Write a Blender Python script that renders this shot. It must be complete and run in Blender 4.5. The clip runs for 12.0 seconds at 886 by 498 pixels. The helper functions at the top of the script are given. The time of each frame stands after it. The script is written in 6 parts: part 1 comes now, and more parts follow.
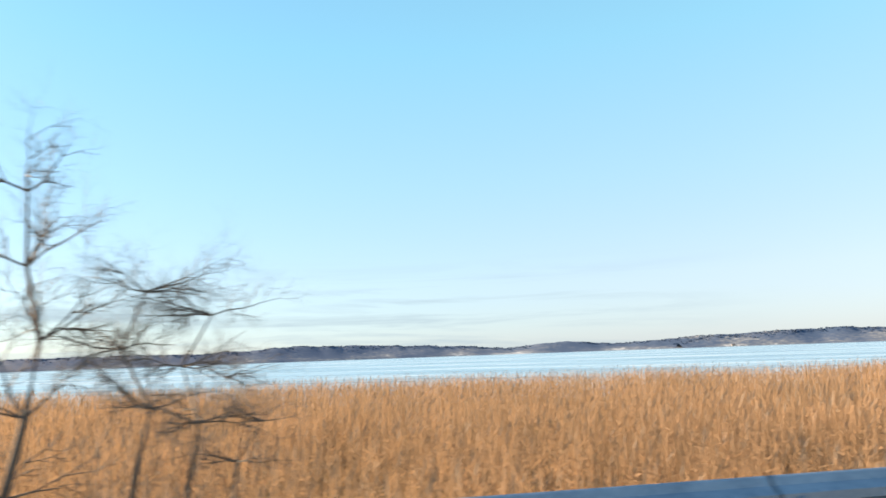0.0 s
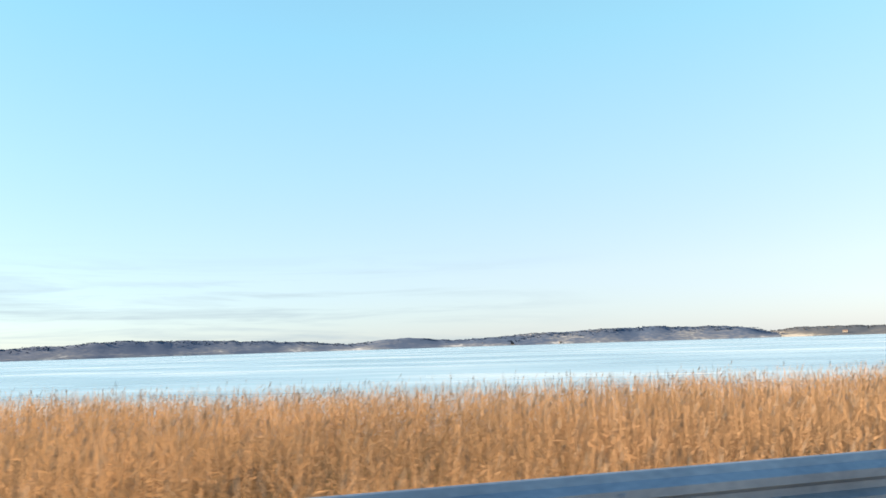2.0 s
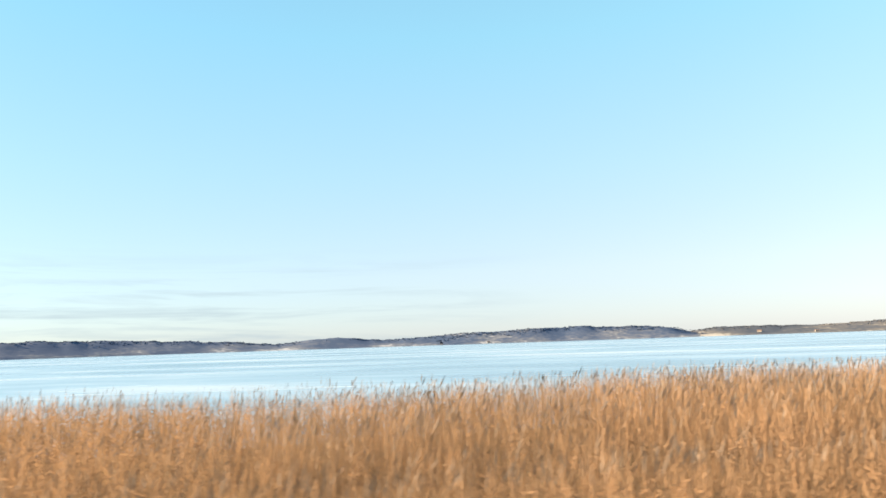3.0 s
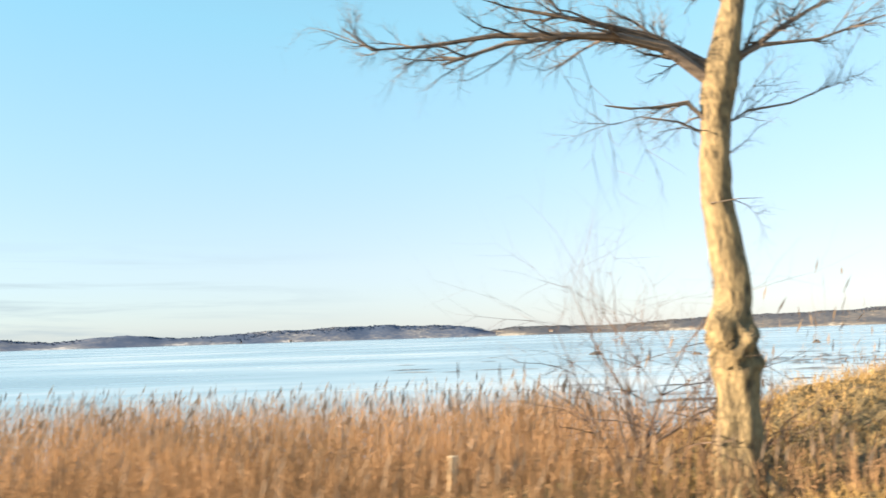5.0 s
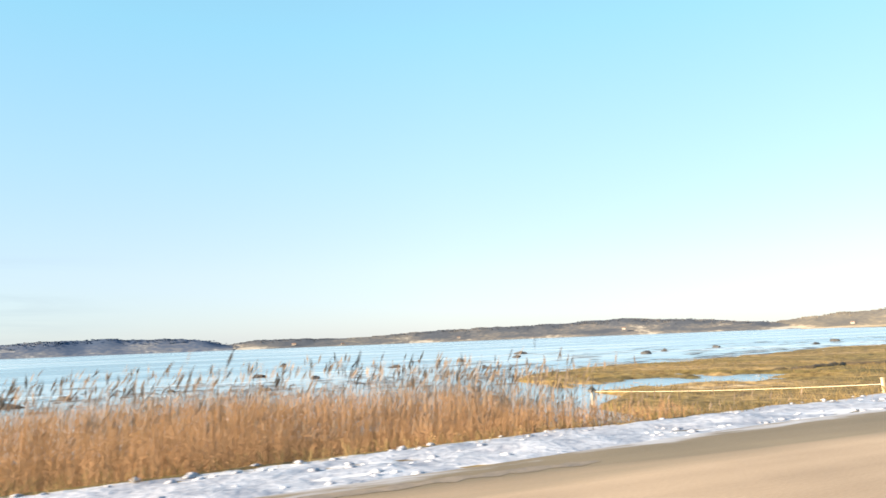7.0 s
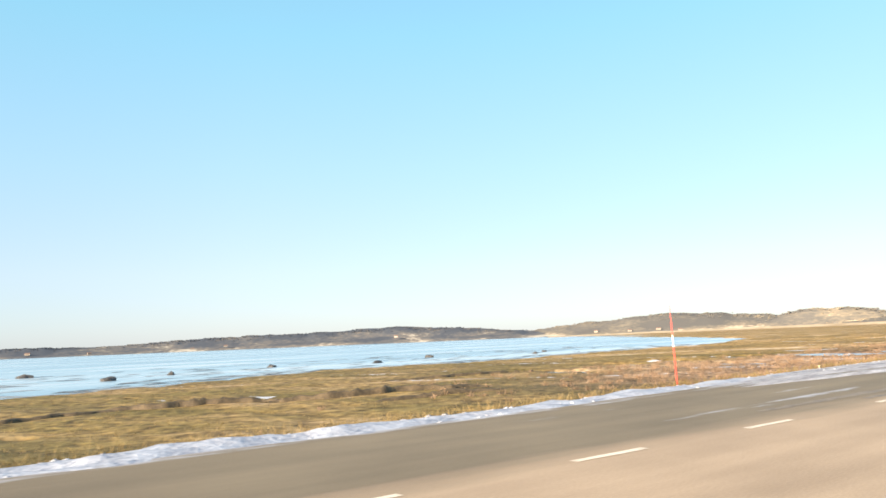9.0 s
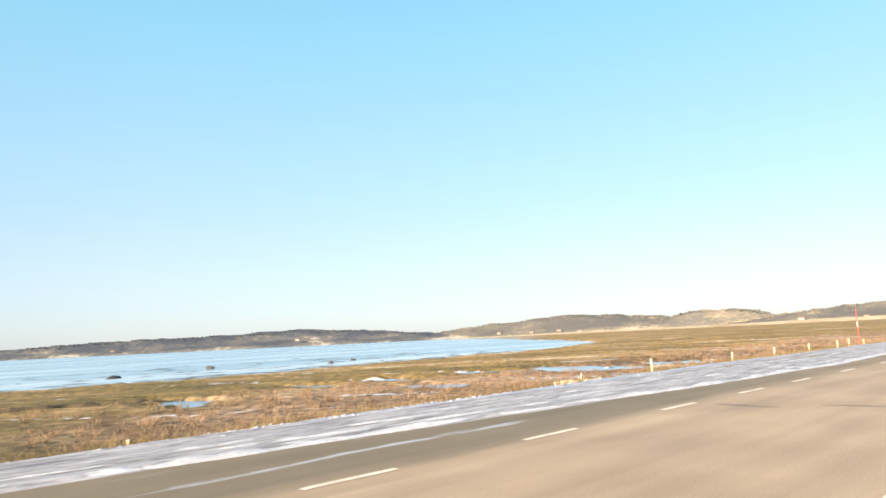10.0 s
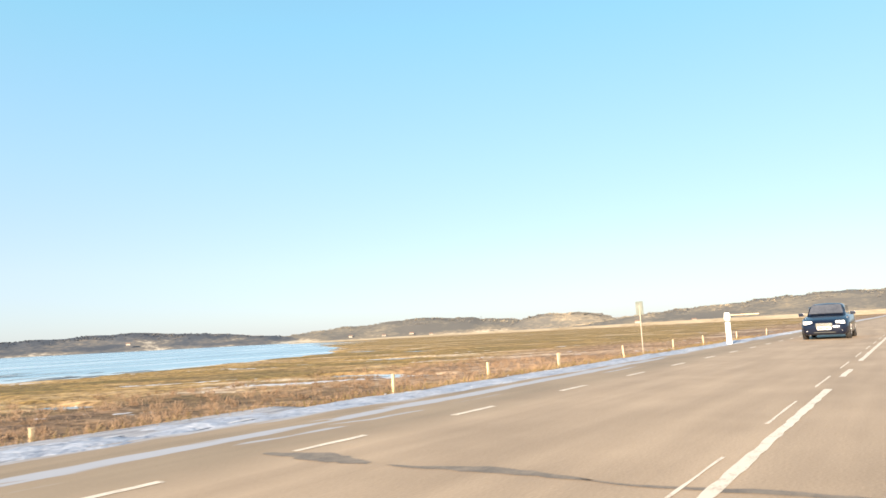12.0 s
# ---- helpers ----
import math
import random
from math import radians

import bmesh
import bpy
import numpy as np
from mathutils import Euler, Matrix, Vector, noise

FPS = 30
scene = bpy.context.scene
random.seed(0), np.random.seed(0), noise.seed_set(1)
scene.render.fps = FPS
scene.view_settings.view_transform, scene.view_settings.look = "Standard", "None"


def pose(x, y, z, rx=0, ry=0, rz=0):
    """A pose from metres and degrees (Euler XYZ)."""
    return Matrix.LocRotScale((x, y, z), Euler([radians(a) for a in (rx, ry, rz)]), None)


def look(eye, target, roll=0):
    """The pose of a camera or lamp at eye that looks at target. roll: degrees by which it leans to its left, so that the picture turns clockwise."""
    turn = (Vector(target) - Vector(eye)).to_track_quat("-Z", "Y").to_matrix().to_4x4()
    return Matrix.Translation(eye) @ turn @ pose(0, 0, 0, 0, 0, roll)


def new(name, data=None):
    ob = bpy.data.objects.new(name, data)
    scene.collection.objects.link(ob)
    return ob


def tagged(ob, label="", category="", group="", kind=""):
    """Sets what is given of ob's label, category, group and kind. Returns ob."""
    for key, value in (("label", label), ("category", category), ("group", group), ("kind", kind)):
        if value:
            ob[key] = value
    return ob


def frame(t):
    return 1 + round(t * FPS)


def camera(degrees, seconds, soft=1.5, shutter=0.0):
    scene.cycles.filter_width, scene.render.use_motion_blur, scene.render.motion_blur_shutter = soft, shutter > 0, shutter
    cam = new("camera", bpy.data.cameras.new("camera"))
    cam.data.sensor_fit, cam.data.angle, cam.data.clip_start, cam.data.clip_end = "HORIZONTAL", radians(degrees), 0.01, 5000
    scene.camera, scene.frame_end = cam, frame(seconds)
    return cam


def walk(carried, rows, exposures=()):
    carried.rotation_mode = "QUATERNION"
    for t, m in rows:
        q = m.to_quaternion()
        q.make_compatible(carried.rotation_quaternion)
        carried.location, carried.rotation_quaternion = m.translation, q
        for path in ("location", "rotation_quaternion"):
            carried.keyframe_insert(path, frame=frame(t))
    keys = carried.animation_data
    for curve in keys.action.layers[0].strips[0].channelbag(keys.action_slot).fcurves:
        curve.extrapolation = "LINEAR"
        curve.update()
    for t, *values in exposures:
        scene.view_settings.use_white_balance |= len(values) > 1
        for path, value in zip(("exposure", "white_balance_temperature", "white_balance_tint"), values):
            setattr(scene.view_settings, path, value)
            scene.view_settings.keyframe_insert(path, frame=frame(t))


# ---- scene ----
# Path of the car that carries the camera: seconds, x, y, bearing, tilt up, roll (degrees), height of the eye
PATH = [
    (0.0, 0.00, 0.00, 119.35, 8.76, 2.06, 1.20),
    (0.5, 8.62, 7.05, 116.60, 8.56, 2.04, 1.20),
    (1.0, 17.43, 13.87, 113.59, 8.41, 1.95, 1.20),
    (1.5, 26.44, 20.42, 110.99, 8.20, 1.89, 1.20),
    (2.0, 35.68, 26.65, 108.08, 8.02, 1.81, 1.20),
    (2.5, 45.12, 32.55, 105.52, 7.83, 1.86, 1.20),
    (3.0, 54.77, 38.09, 103.15, 7.82, 1.92, 1.20),
    (3.5, 64.64, 43.22, 100.65, 7.38, 1.89, 1.20),
    (4.0, 74.71, 47.90, 97.70, 6.99, 1.82, 1.20),
    (4.5, 85.00, 52.06, 93.97, 7.10, 1.78, 1.20),
    (5.0, 95.50, 55.65, 89.02, 7.21, 1.78, 1.20),
    (5.5, 106.20, 58.62, 83.64, 7.33, 1.74, 1.20),
    (6.0, 117.07, 60.92, 78.30, 7.58, 1.96, 1.20),
    (6.5, 127.75, 62.60, 73.87, 7.52, 2.12, 1.20),
    (7.0, 137.92, 63.70, 69.69, 7.57, 2.20, 1.20),
    (7.5, 147.54, 64.33, 64.96, 7.50, 1.97, 1.20),
    (8.0, 156.59, 64.56, 61.33, 7.55, 2.05, 1.20),
    (8.5, 165.53, 64.47, 56.91, 7.55, 2.20, 1.20),
    (9.0, 174.84, 64.07, 52.47, 7.50, 2.35, 1.20),
    (9.5, 184.51, 63.66, 48.53, 7.45, 2.50, 1.20),
    (10.0, 194.55, 63.55, 45.16, 7.35, 2.75, 1.20),
    (10.5, 204.81, 63.56, 41.98, 7.33, 2.75, 1.20),
    (11.0, 215.15, 63.47, 39.24, 7.24, 2.86, 1.19),
    (11.5, 225.54, 63.37, 36.59, 7.15, 2.86, 1.13),
    (12.0, 236.01, 63.37, 34.14, 7.03, 2.94, 1.06),
]


def aim(x, y, bearing, tilt, roll, z):
    b, t = radians(bearing), radians(tilt)
    way = Vector((math.cos(b) * math.cos(t), math.sin(b) * math.cos(t), math.sin(t)))
    eye = Vector((x, y, z))
    return look(eye, eye + way, -roll)


cam = camera(65.41, 12.0, soft=1.6, shutter=0.055)
walk(cam, [(row[0], aim(*row[1:])) for row in PATH], exposures=[(0.0, 1.96, 6420, 10), (2.5, 1.99, 6620, 10), (5.0, 1.99, 6650, 10), (7.5, 1.94, 6430, 10), (9.5, 1.84, 6330, 10), (12.0, 1.75, 6230, 10)])

# ---- light ----
SUN_BEARING, SUN_HEIGHT = 187.0, 17.0
world = bpy.data.worlds.new("sky")
scene.world = world
world.use_nodes = True
wn = world.node_tree.nodes
sky = wn.new("ShaderNodeTexSky")
sky.sky_type = "NISHITA"
sky.sun_disc = False
sky.sun_elevation = radians(SUN_HEIGHT)
sky.sun_rotation = radians(90 - SUN_BEARING)
sky.air_density, sky.dust_density, sky.ozone_density = 1.0, 0.6, 3.0
# the clear sky, paled by winter haze towards the horizon, with a few thin streaks of cloud
wl = world.node_tree.links
tc_ = wn.new("ShaderNodeTexCoord")
sep = wn.new("ShaderNodeSeparateXYZ")
wl.new(tc_.outputs["Generated"], sep.inputs[0])
haze = wn.new("ShaderNodeValToRGB")
he = haze.color_ramp.elements
he[0].position, he[0].color = 0.0, (0.44, 0.49, 0.56, 1)
he[1].position, he[1].color = 0.9, (0.10, 0.26, 0.48, 1)
he.new(0.10).color = (0.475, 0.55, 0.605, 1)
he.new(0.24).color = (0.38, 0.59, 0.69, 1)
he.new(0.42).color = (0.268, 0.59, 0.71, 1)
wl.new(sep.outputs[2], haze.inputs[0])
cmap, cn = wn.new("ShaderNodeMapping"), wn.new("ShaderNodeTexNoise")
cmap.inputs["Scale"].default_value = (1.9, 1.9, 30.0)
cn.inputs["Scale"].default_value, cn.inputs["Detail"].default_value, cn.inputs["Roughness"].default_value, cn.inputs["Distortion"].default_value = 1.6, 6, 0.6, 0.5
wl.new(tc_.outputs["Generated"], cmap.inputs[0])
wl.new(cmap.outputs[0], cn.inputs[0])
cm = wn.new("ShaderNodeMapRange")
cm.inputs[1].default_value, cm.inputs[2].default_value, cm.inputs[4].default_value = 0.47, 0.70, 0.80
wl.new(cn.outputs[0], cm.inputs[0])
cz = wn.new("ShaderNodeMapRange")
cz.inputs[1].default_value, cz.inputs[2].default_value, cz.inputs[3].default_value, cz.inputs[4].default_value = 0.06, 0.15, 1.0, 0.0
wl.new(sep.outputs[2], cz.inputs[0])
cx_ = wn.new("ShaderNodeMapRange")
cx_.inputs[1].default_value, cx_.inputs[2].default_value, cx_.inputs[3].default_value, cx_.inputs[4].default_value = -0.45, -0.05, 1.0, 0.0
wl.new(sep.outputs[0], cx_.inputs[0])
c1, c2 = wn.new("ShaderNodeMath"), wn.new("ShaderNodeMath")
c1.operation = c2.operation = "MULTIPLY"
wl.new(cm.outputs[0], c1.inputs[0])
wl.new(cz.outputs[0], c1.inputs[1])
wl.new(c1.outputs[0], c2.inputs[0])
wl.new(cx_.outputs[0], c2.inputs[1])
both = wn.new("ShaderNodeMix")
both.data_type, both.blend_type = "RGBA", "ADD"
both.inputs[0].default_value = 1.0
dim = wn.new("ShaderNodeMix")
dim.data_type, dim.blend_type = "RGBA", "MULTIPLY"
dim.inputs[0].default_value = 1.0
dim.inputs[7].default_value = (0.098, 0.098, 0.098, 1)
wl.new(sky.outputs[0], dim.inputs[6])
wl.new(dim.outputs[2], both.inputs[6])
wl.new(haze.outputs[0], both.inputs[7])
veil_x = wn.new("ShaderNodeMapRange")
veil_x.inputs[1].default_value, veil_x.inputs[2].default_value = -0.9, 0.35
wl.new(sep.outputs[0], veil_x.inputs[0])
veil = wn.new("ShaderNodeMix")
veil.data_type = "RGBA"
wl.new(veil_x.outputs[0], veil.inputs[0])
veil.inputs[6].default_value, veil.inputs[7].default_value = (0.76, 0.845, 0.88, 1), (1.08, 1.03, 1.01, 1)
aired = wn.new("ShaderNodeMix")
aired.data_type, aired.blend_type = "RGBA", "MULTIPLY"
aired.inputs[0].default_value = 1.0
wl.new(both.outputs[2], aired.inputs[6])
wl.new(veil.outputs[2], aired.inputs[7])
cl = wn.new("ShaderNodeMix")
cl.data_type = "RGBA"
wl.new(c2.outputs[0], cl.inputs[0])
wl.new(aired.outputs[2], cl.inputs[6])
cl.inputs[7].default_value = (0.46, 0.58, 0.66, 1)
wl.new(cl.outputs[2], wn["Background"].inputs[0])
wn["Background"].inputs[1].default_value = 0.268
sun = new("sun", bpy.data.lights.new("sun", "SUN"))
sun.data.energy, sun.data.angle, sun.data.color = 5.0, radians(0.6), (1.0, 0.76, 0.52)
b_, h_ = radians(SUN_BEARING), radians(SUN_HEIGHT)
sun.matrix_world = look(Vector((math.cos(b_) * math.cos(h_), math.sin(b_) * math.cos(h_), math.sin(h_))) * 300, (0, 0, 0))

# ---- the road's axis: metres along it (s), metres to its left (d) ----
AX = np.array([(x, y) for _, x, y, *_ in PATH])
_fine = []
for i in range(len(AX) - 1):
    a, b = AX[i], AX[i + 1]
    ta = (AX[i + 1] - AX[max(i - 1, 0)]) / (2 if i else 1)
    tb = (AX[min(i + 2, len(AX) - 1)] - AX[i]) / (2 if i < len(AX) - 2 else 1)
    for k in range(8):
        u = k / 8
        _fine.append((2*u**3-3*u*u+1)*a + (u**3-2*u*u+u)*ta + (3*u*u-2*u**3)*b + (u**3-u*u)*tb)
_fine = np.array(_fine + [AX[-1]])
_d0 = (_fine[1] - _fine[0]) / np.linalg.norm(_fine[1] - _fine[0])
_d1 = np.array((1.0, 0.0))
_fine = np.vstack([_fine[0] - _d0 * 700, _fine[0] - _d0 * 5, _fine, _fine[-1] + _d1 * 5, _fine[-1] + _d1 * 3500])
ARC = np.concatenate([[0], np.cumsum(np.hypot(*np.diff(_fine, axis=0).T))]) - 700
_tan = np.gradient(_fine, axis=0)
_ang = np.unwrap(np.arctan2(_tan[:, 1], _tan[:, 0]))
_ang[:2], _ang[-2:] = _ang[2], 0.0


def turn_at(s):
    return np.interp(s, ARC, _ang)


def plan(s, d):
    """World x, y of the place s along the road and d to its left."""
    s, d = np.asarray(s, float), np.asarray(d, float)
    a = np.interp(s, ARC, _ang)
    return np.interp(s, ARC, _fine[:, 0]) - d * np.sin(a), np.interp(s, ARC, _fine[:, 1]) + d * np.cos(a)


def EDGE(s):      # left edge of the asphalt
    return np.interp(s, [-700, 100, 118, 130, 140, 147, 157, 168, 185, 205, 232, 250, 256, 262, 280, 320],
                     [2.4, 2.5, 2.3, 2.35, 4.2, 5.2, 6.1, 7.0, 8.2, 8.9, 9.4, 8.8, 7.9, 7.3, 6.8, 6.6])


def VERGE(s):     # outer edge of the snowy verge
    return EDGE(s) + np.interp(s, [-700, 60, 110, 140, 160, 205, 235, 262, 283, 320], [1.6, 1.6, 1.4, 2.6, 2.1, 1.5, 1.2, 2.1, 2.0, 1.8])


def SHORE(s):     # where the land gives way to the iced water
    return np.interp(s, [-700, 0, 27, 43, 49, 56, 71, 97, 105, 112, 120, 130, 142, 150, 160, 162, 163.2, 166.4, 167.2, 167.8, 171, 172.6, 177, 184, 207, 222, 237, 262, 300, 340, 400, 520, 800, 1400],
                     [38, 38, 34, 23, 20, 20, 19, 21, 18, 15, 15, 20, 24, 20, 19, 16.5, 10.7, 10.6, 14.5, 19.8, 22.5, 37, 42, 46, 52, 60, 57, 60, 66, 84, 140, 270, 560, 900])


def wobble(x, y, seed=0.0):
    """Smooth noise for whole arrays, about -1 to 1."""
    x, y = np.asarray(x, float), np.asarray(y, float)
    v = np.sin(x * 1.0 + 1.7 * np.sin(y * 0.73 + seed)) * np.cos(y * 1.13 - 1.1 * np.sin(x * 0.57 + seed * 2))
    w = np.sin(x * 2.31 + 2.1 * np.sin(y * 1.71 - seed)) * np.cos(y * 2.57 + 1.3 * np.sin(x * 1.37 + seed))
    return 0.65 * v + 0.35 * w


WATER = -1.28


def smooth(a, b, x):
    u = np.clip((np.asarray(x, float) - a) / (b - a), 0, 1)
    return u * u * (3 - 2 * u)


def land(s, d):
    """Height of the ground."""
    s, d = np.asarray(s, float), np.asarray(d, float)
    e, v, sh = EDGE(s), VERGE(s), SHORE(s)
    verge = -0.03 - 0.10 * smooth(0, 2.0, d - e)
    marsh = -1.12 + 0.07 * wobble(s * 0.31, d * 0.42, 1.0) + 0.05 * wobble(s * 0.9, d * 1.1, 2.0)
    low = np.zeros_like(s + d)
    for ps, pd, rs_, rd in ((250, 27.5, 6.0, 6.5), (256, 23.5, 4.5, 4.5), (239, 34.5, 2.2, 4.0), (236, 27, 1.8, 3.6), (225, 31, 1.8, 4.5), (234, 35.5, 1.3, 3.0), (246, 20.5, 1.6, 2.5), (246.6, 32.5, 3.0, 3.6), (255.6, 21.2, 2.6, 2.4), (285.5, 28.5, 1.8, 6.5), (268, 31, 1.2, 3), (310, 46, 3, 8), (336, 60, 4, 9), (345, 77, 4, 10), (177, 28.3, 9, 4.2)):
        low = np.maximum(low, np.exp(-((s - ps) / rs_) ** 2 - ((d - pd) / rd) ** 2))
    low = smooth(0.30, 0.50, low * 0.78 + 0.24 * wobble(s * 0.55, d * 0.8, 4.0) + 0.30 * wobble(s * 1.6, d * 0.9, 6.0) + 0.24 * wobble(s * 3.4, d * 2.3, 2.0))
    marsh = marsh - 0.24 * low
    marsh = np.where(s < 160, -1.2, marsh)
    out = verge + (marsh - verge) * smooth(0.0, 2.6, d - v)
    out = out + (-2.6 - out) * smooth(-1.2, 4.0, d - sh + 1.4 * wobble(s * 0.35, d * 0.3, 3.0) * smooth(165, 175, s))
    heap = np.interp(s, [114.2, 115.2, 116.4, 118, 121, 124.4, 126, 127.6, 129.4, 131.2, 133, 135], [0, 0.18, 0.44, 0.78, 0.96, 1.03, 0.97, 0.86, 0.72, 0.58, 0.40, 0.0]) * np.interp(d, [2.0, 2.4, 2.8, 3.5, 5.0, 6.4, 7.2, 8.8, 10.4], [0, 0.45, 0.72, 0.82, 0.92, 1.0, 0.99, 0.6, 0])
    tuss = 0.06 * wobble(s * 0.9, d * 1.3, 5.0) + 0.03 * wobble(s * 3.7, d * 4.1, 6.0)
    out = np.where((d > e) & (heap > 0.02), np.maximum(out, -1.2 + (1.95 + tuss) * heap), out)
    flat = np.exp(-(np.abs(s - 113.0) / 7.0) ** 4) * (1 - smooth(6.5, 9.5, d))
    out = np.where((d > e) & (flat > 0.02), np.maximum(out, -1.2 + 0.86 * flat), out)
    right = -0.05 - 0.5 * smooth(3.5, 7.0, -d)
    out = np.where(d < 0, right, out)
    return np.where((d >= 0) & (d <= e), -0.06, out)


# ---- materials ----
def nodes_of(name):
    m = bpy.data.materials.new(name)
    m.use_nodes = True
    return m, m.node_tree.nodes, m.node_tree.links, m.node_tree.nodes["Principled BSDF"]


def mat(name, dark, light, scale=8.0, rough=0.7, metal=0.0, bump=0.3, fine=6.0, spread=(0.35, 0.65), stretch=(1, 1, 1), island=0.0, source="Object", gloss=0.5, obj=0.0, depth=0.02, thin=0.0):
    m, n, l, p = nodes_of(name)
    tc, mp = n.new("ShaderNodeTexCoord"), n.new("ShaderNodeMapping")
    mp.inputs["Scale"].default_value = stretch
    l.new(tc.outputs[source], mp.inputs[0])
    big, small = n.new("ShaderNodeTexNoise"), n.new("ShaderNodeTexNoise")
    big.inputs["Scale"].default_value, big.inputs["Detail"].default_value = scale, 5
    small.inputs["Scale"].default_value, small.inputs["Detail"].default_value = scale * fine, 4
    l.new(mp.outputs[0], big.inputs[0])
    l.new(mp.outputs[0], small.inputs[0])
    add = n.new("ShaderNodeMath")
    add.operation = "MULTIPLY_ADD"
    l.new(small.outputs[0], add.inputs[0])
    add.inputs[1].default_value = 0.45
    half = n.new("ShaderNodeMath")
    half.operation = "MULTIPLY"
    half.inputs[1].default_value = 0.55
    l.new(big.outputs[0], half.inputs[0])
    l.new(half.outputs[0], add.inputs[2])
    last = add
    for amount, node, socket in ((island, "ShaderNodeNewGeometry", "Random Per Island"), (obj, "ShaderNodeObjectInfo", "Random")):
        if amount:
            g = n.new(node)
            k = n.new("ShaderNodeMath")
            k.operation = "MULTIPLY_ADD"
            l.new(g.outputs[socket], k.inputs[0])
            k.inputs[1].default_value = amount
            sub = n.new("ShaderNodeMath")
            sub.operation = "SUBTRACT"
            l.new(last.outputs[0], sub.inputs[0])
            sub.inputs[1].default_value = amount / 2
            l.new(sub.outputs[0], k.inputs[2])
            last = k
    ramp = n.new("ShaderNodeValToRGB")
    ramp.color_ramp.elements[0].position, ramp.color_ramp.elements[1].position = spread
    ramp.color_ramp.elements[0].color, ramp.color_ramp.elements[1].color = (*dark, 1), (*light, 1)
    l.new(last.outputs[0], ramp.inputs[0])
    l.new(ramp.outputs[0], p.inputs["Base Color"])
    p.inputs["Roughness"].default_value, p.inputs["Metallic"].default_value = rough, metal
    p.inputs["Specular IOR Level"].default_value = gloss
    if bump:
        bm_ = n.new("ShaderNodeBump")
        bm_.inputs["Strength"].default_value, bm_.inputs["Distance"].default_value = bump, depth
        l.new(add.outputs[0], bm_.inputs["Height"])
        l.new(bm_.outputs[0], p.inputs["Normal"])
    if thin:
        tr, mx = n.new("ShaderNodeBsdfTranslucent"), n.new("ShaderNodeMixShader")
        l.new(ramp.outputs[0], tr.inputs["Color"])
        mx.inputs[0].default_value = thin
        l.new(p.outputs[0], mx.inputs[1])
        l.new(tr.outputs[0], mx.inputs[2])
        l.new(mx.outputs[0], n["Material Output"].inputs["Surface"])
    return m


M_REED = mat("reed_straw", (0.16, 0.107, 0.056), (0.44, 0.268, 0.142), 0.5, 0.75, bump=0, fine=7, island=0.10, spread=(0.30, 0.66), thin=0.4)
# darker, duller copy of the reed straw, for the bed before 150 m
M_BROWNREED = mat("brown_reed", (0.135, 0.094, 0.058), (0.34, 0.222, 0.133), 0.5, 0.75, bump=0, fine=7, island=0.10, spread=(0.30, 0.66), thin=0.35)
# reed tones greyed and darkened to stand in for shade on reeds in the ice
M_GREYREED = mat("grey_reed", (0.085, 0.080, 0.074), (0.21, 0.185, 0.155), 0.4, 0.8, bump=0, fine=7, island=0.3, thin=0.3)
M_PLUME = mat("reed_plume", (0.085, 0.072, 0.060), (0.27, 0.205, 0.145), 1.0, 0.9, bump=0, island=0.5, spread=(0.2, 0.85), thin=0.25)
M_BARK = mat("tree_bark", (0.045, 0.038, 0.024), (0.29, 0.225, 0.12), 9, 0.9, bump=1.0, fine=4, stretch=(1, 1, 0.3), depth=0.05, spread=(0.34, 0.62))
M_TWIG = mat("twig_bark", (0.055, 0.048, 0.043), (0.15, 0.122, 0.098), 9, 0.8, bump=0.2, island=0.3)
M_BUSH = mat("bush_twigs", (0.036, 0.028, 0.024), (0.135, 0.088, 0.064), 2, 0.8, bump=0, island=0.6, spread=(0.2, 0.8))
M_GRASS = mat("marsh_grass", (0.12, 0.092, 0.036), (0.34, 0.25, 0.108), 0.16, 0.8, bump=0, fine=7, island=0.15, spread=(0.36, 0.66), thin=0.35)
M_STRAW = mat("golden_straw", (0.28, 0.19, 0.07), (0.58, 0.41, 0.175), 0.6, 0.8, bump=0, fine=7, island=0.3, spread=(0.25, 0.8), thin=0.3)
M_SEDGE = mat("brown_sedge", (0.17, 0.112, 0.068), (0.43, 0.305, 0.20), 0.25, 0.8, bump=0, fine=7, island=0.15, spread=(0.36, 0.66), thin=0.35)
# old snow, with the blue of the bank's shade tinted into both tones
M_SNOW = mat("old_snow", (0.18, 0.202, 0.26), (0.48, 0.512, 0.575), 2.2, 0.6, bump=0.9, fine=5, depth=0.06)
M_TRODDEN = mat("trodden_snow", (0.14, 0.136, 0.145), (0.46, 0.45, 0.465), 6.0, 0.65, bump=1.0, fine=6, depth=0.05, stretch=(0.13, 1, 1), spread=(0.36, 0.60))
M_FRESH = mat("fresh_snow_ridge", (0.36, 0.37, 0.40), (0.64, 0.645, 0.67), 5.0, 0.6, bump=0.9, fine=6, depth=0.04)
M_PEAT = mat("wet_peat", (0.035, 0.028, 0.018), (0.12, 0.09, 0.05), 4, 0.8, bump=0.8, depth=0.04)
M_ROCK = mat("shore_rock", (0.018, 0.019, 0.021), (0.075, 0.074, 0.074), 3, 0.8, bump=0.8)
# blue of the rail's shaded, sky-reflecting face is put into the base colour
M_STEEL = mat("galvanised_steel", (0.15, 0.19, 0.25), (0.26, 0.31, 0.38), 3, 0.5, 0.25, 0.15, 12)
M_WHITE = mat("white_paint", (0.72, 0.72, 0.70), (0.85, 0.85, 0.83), 6, 0.45, bump=0.1)
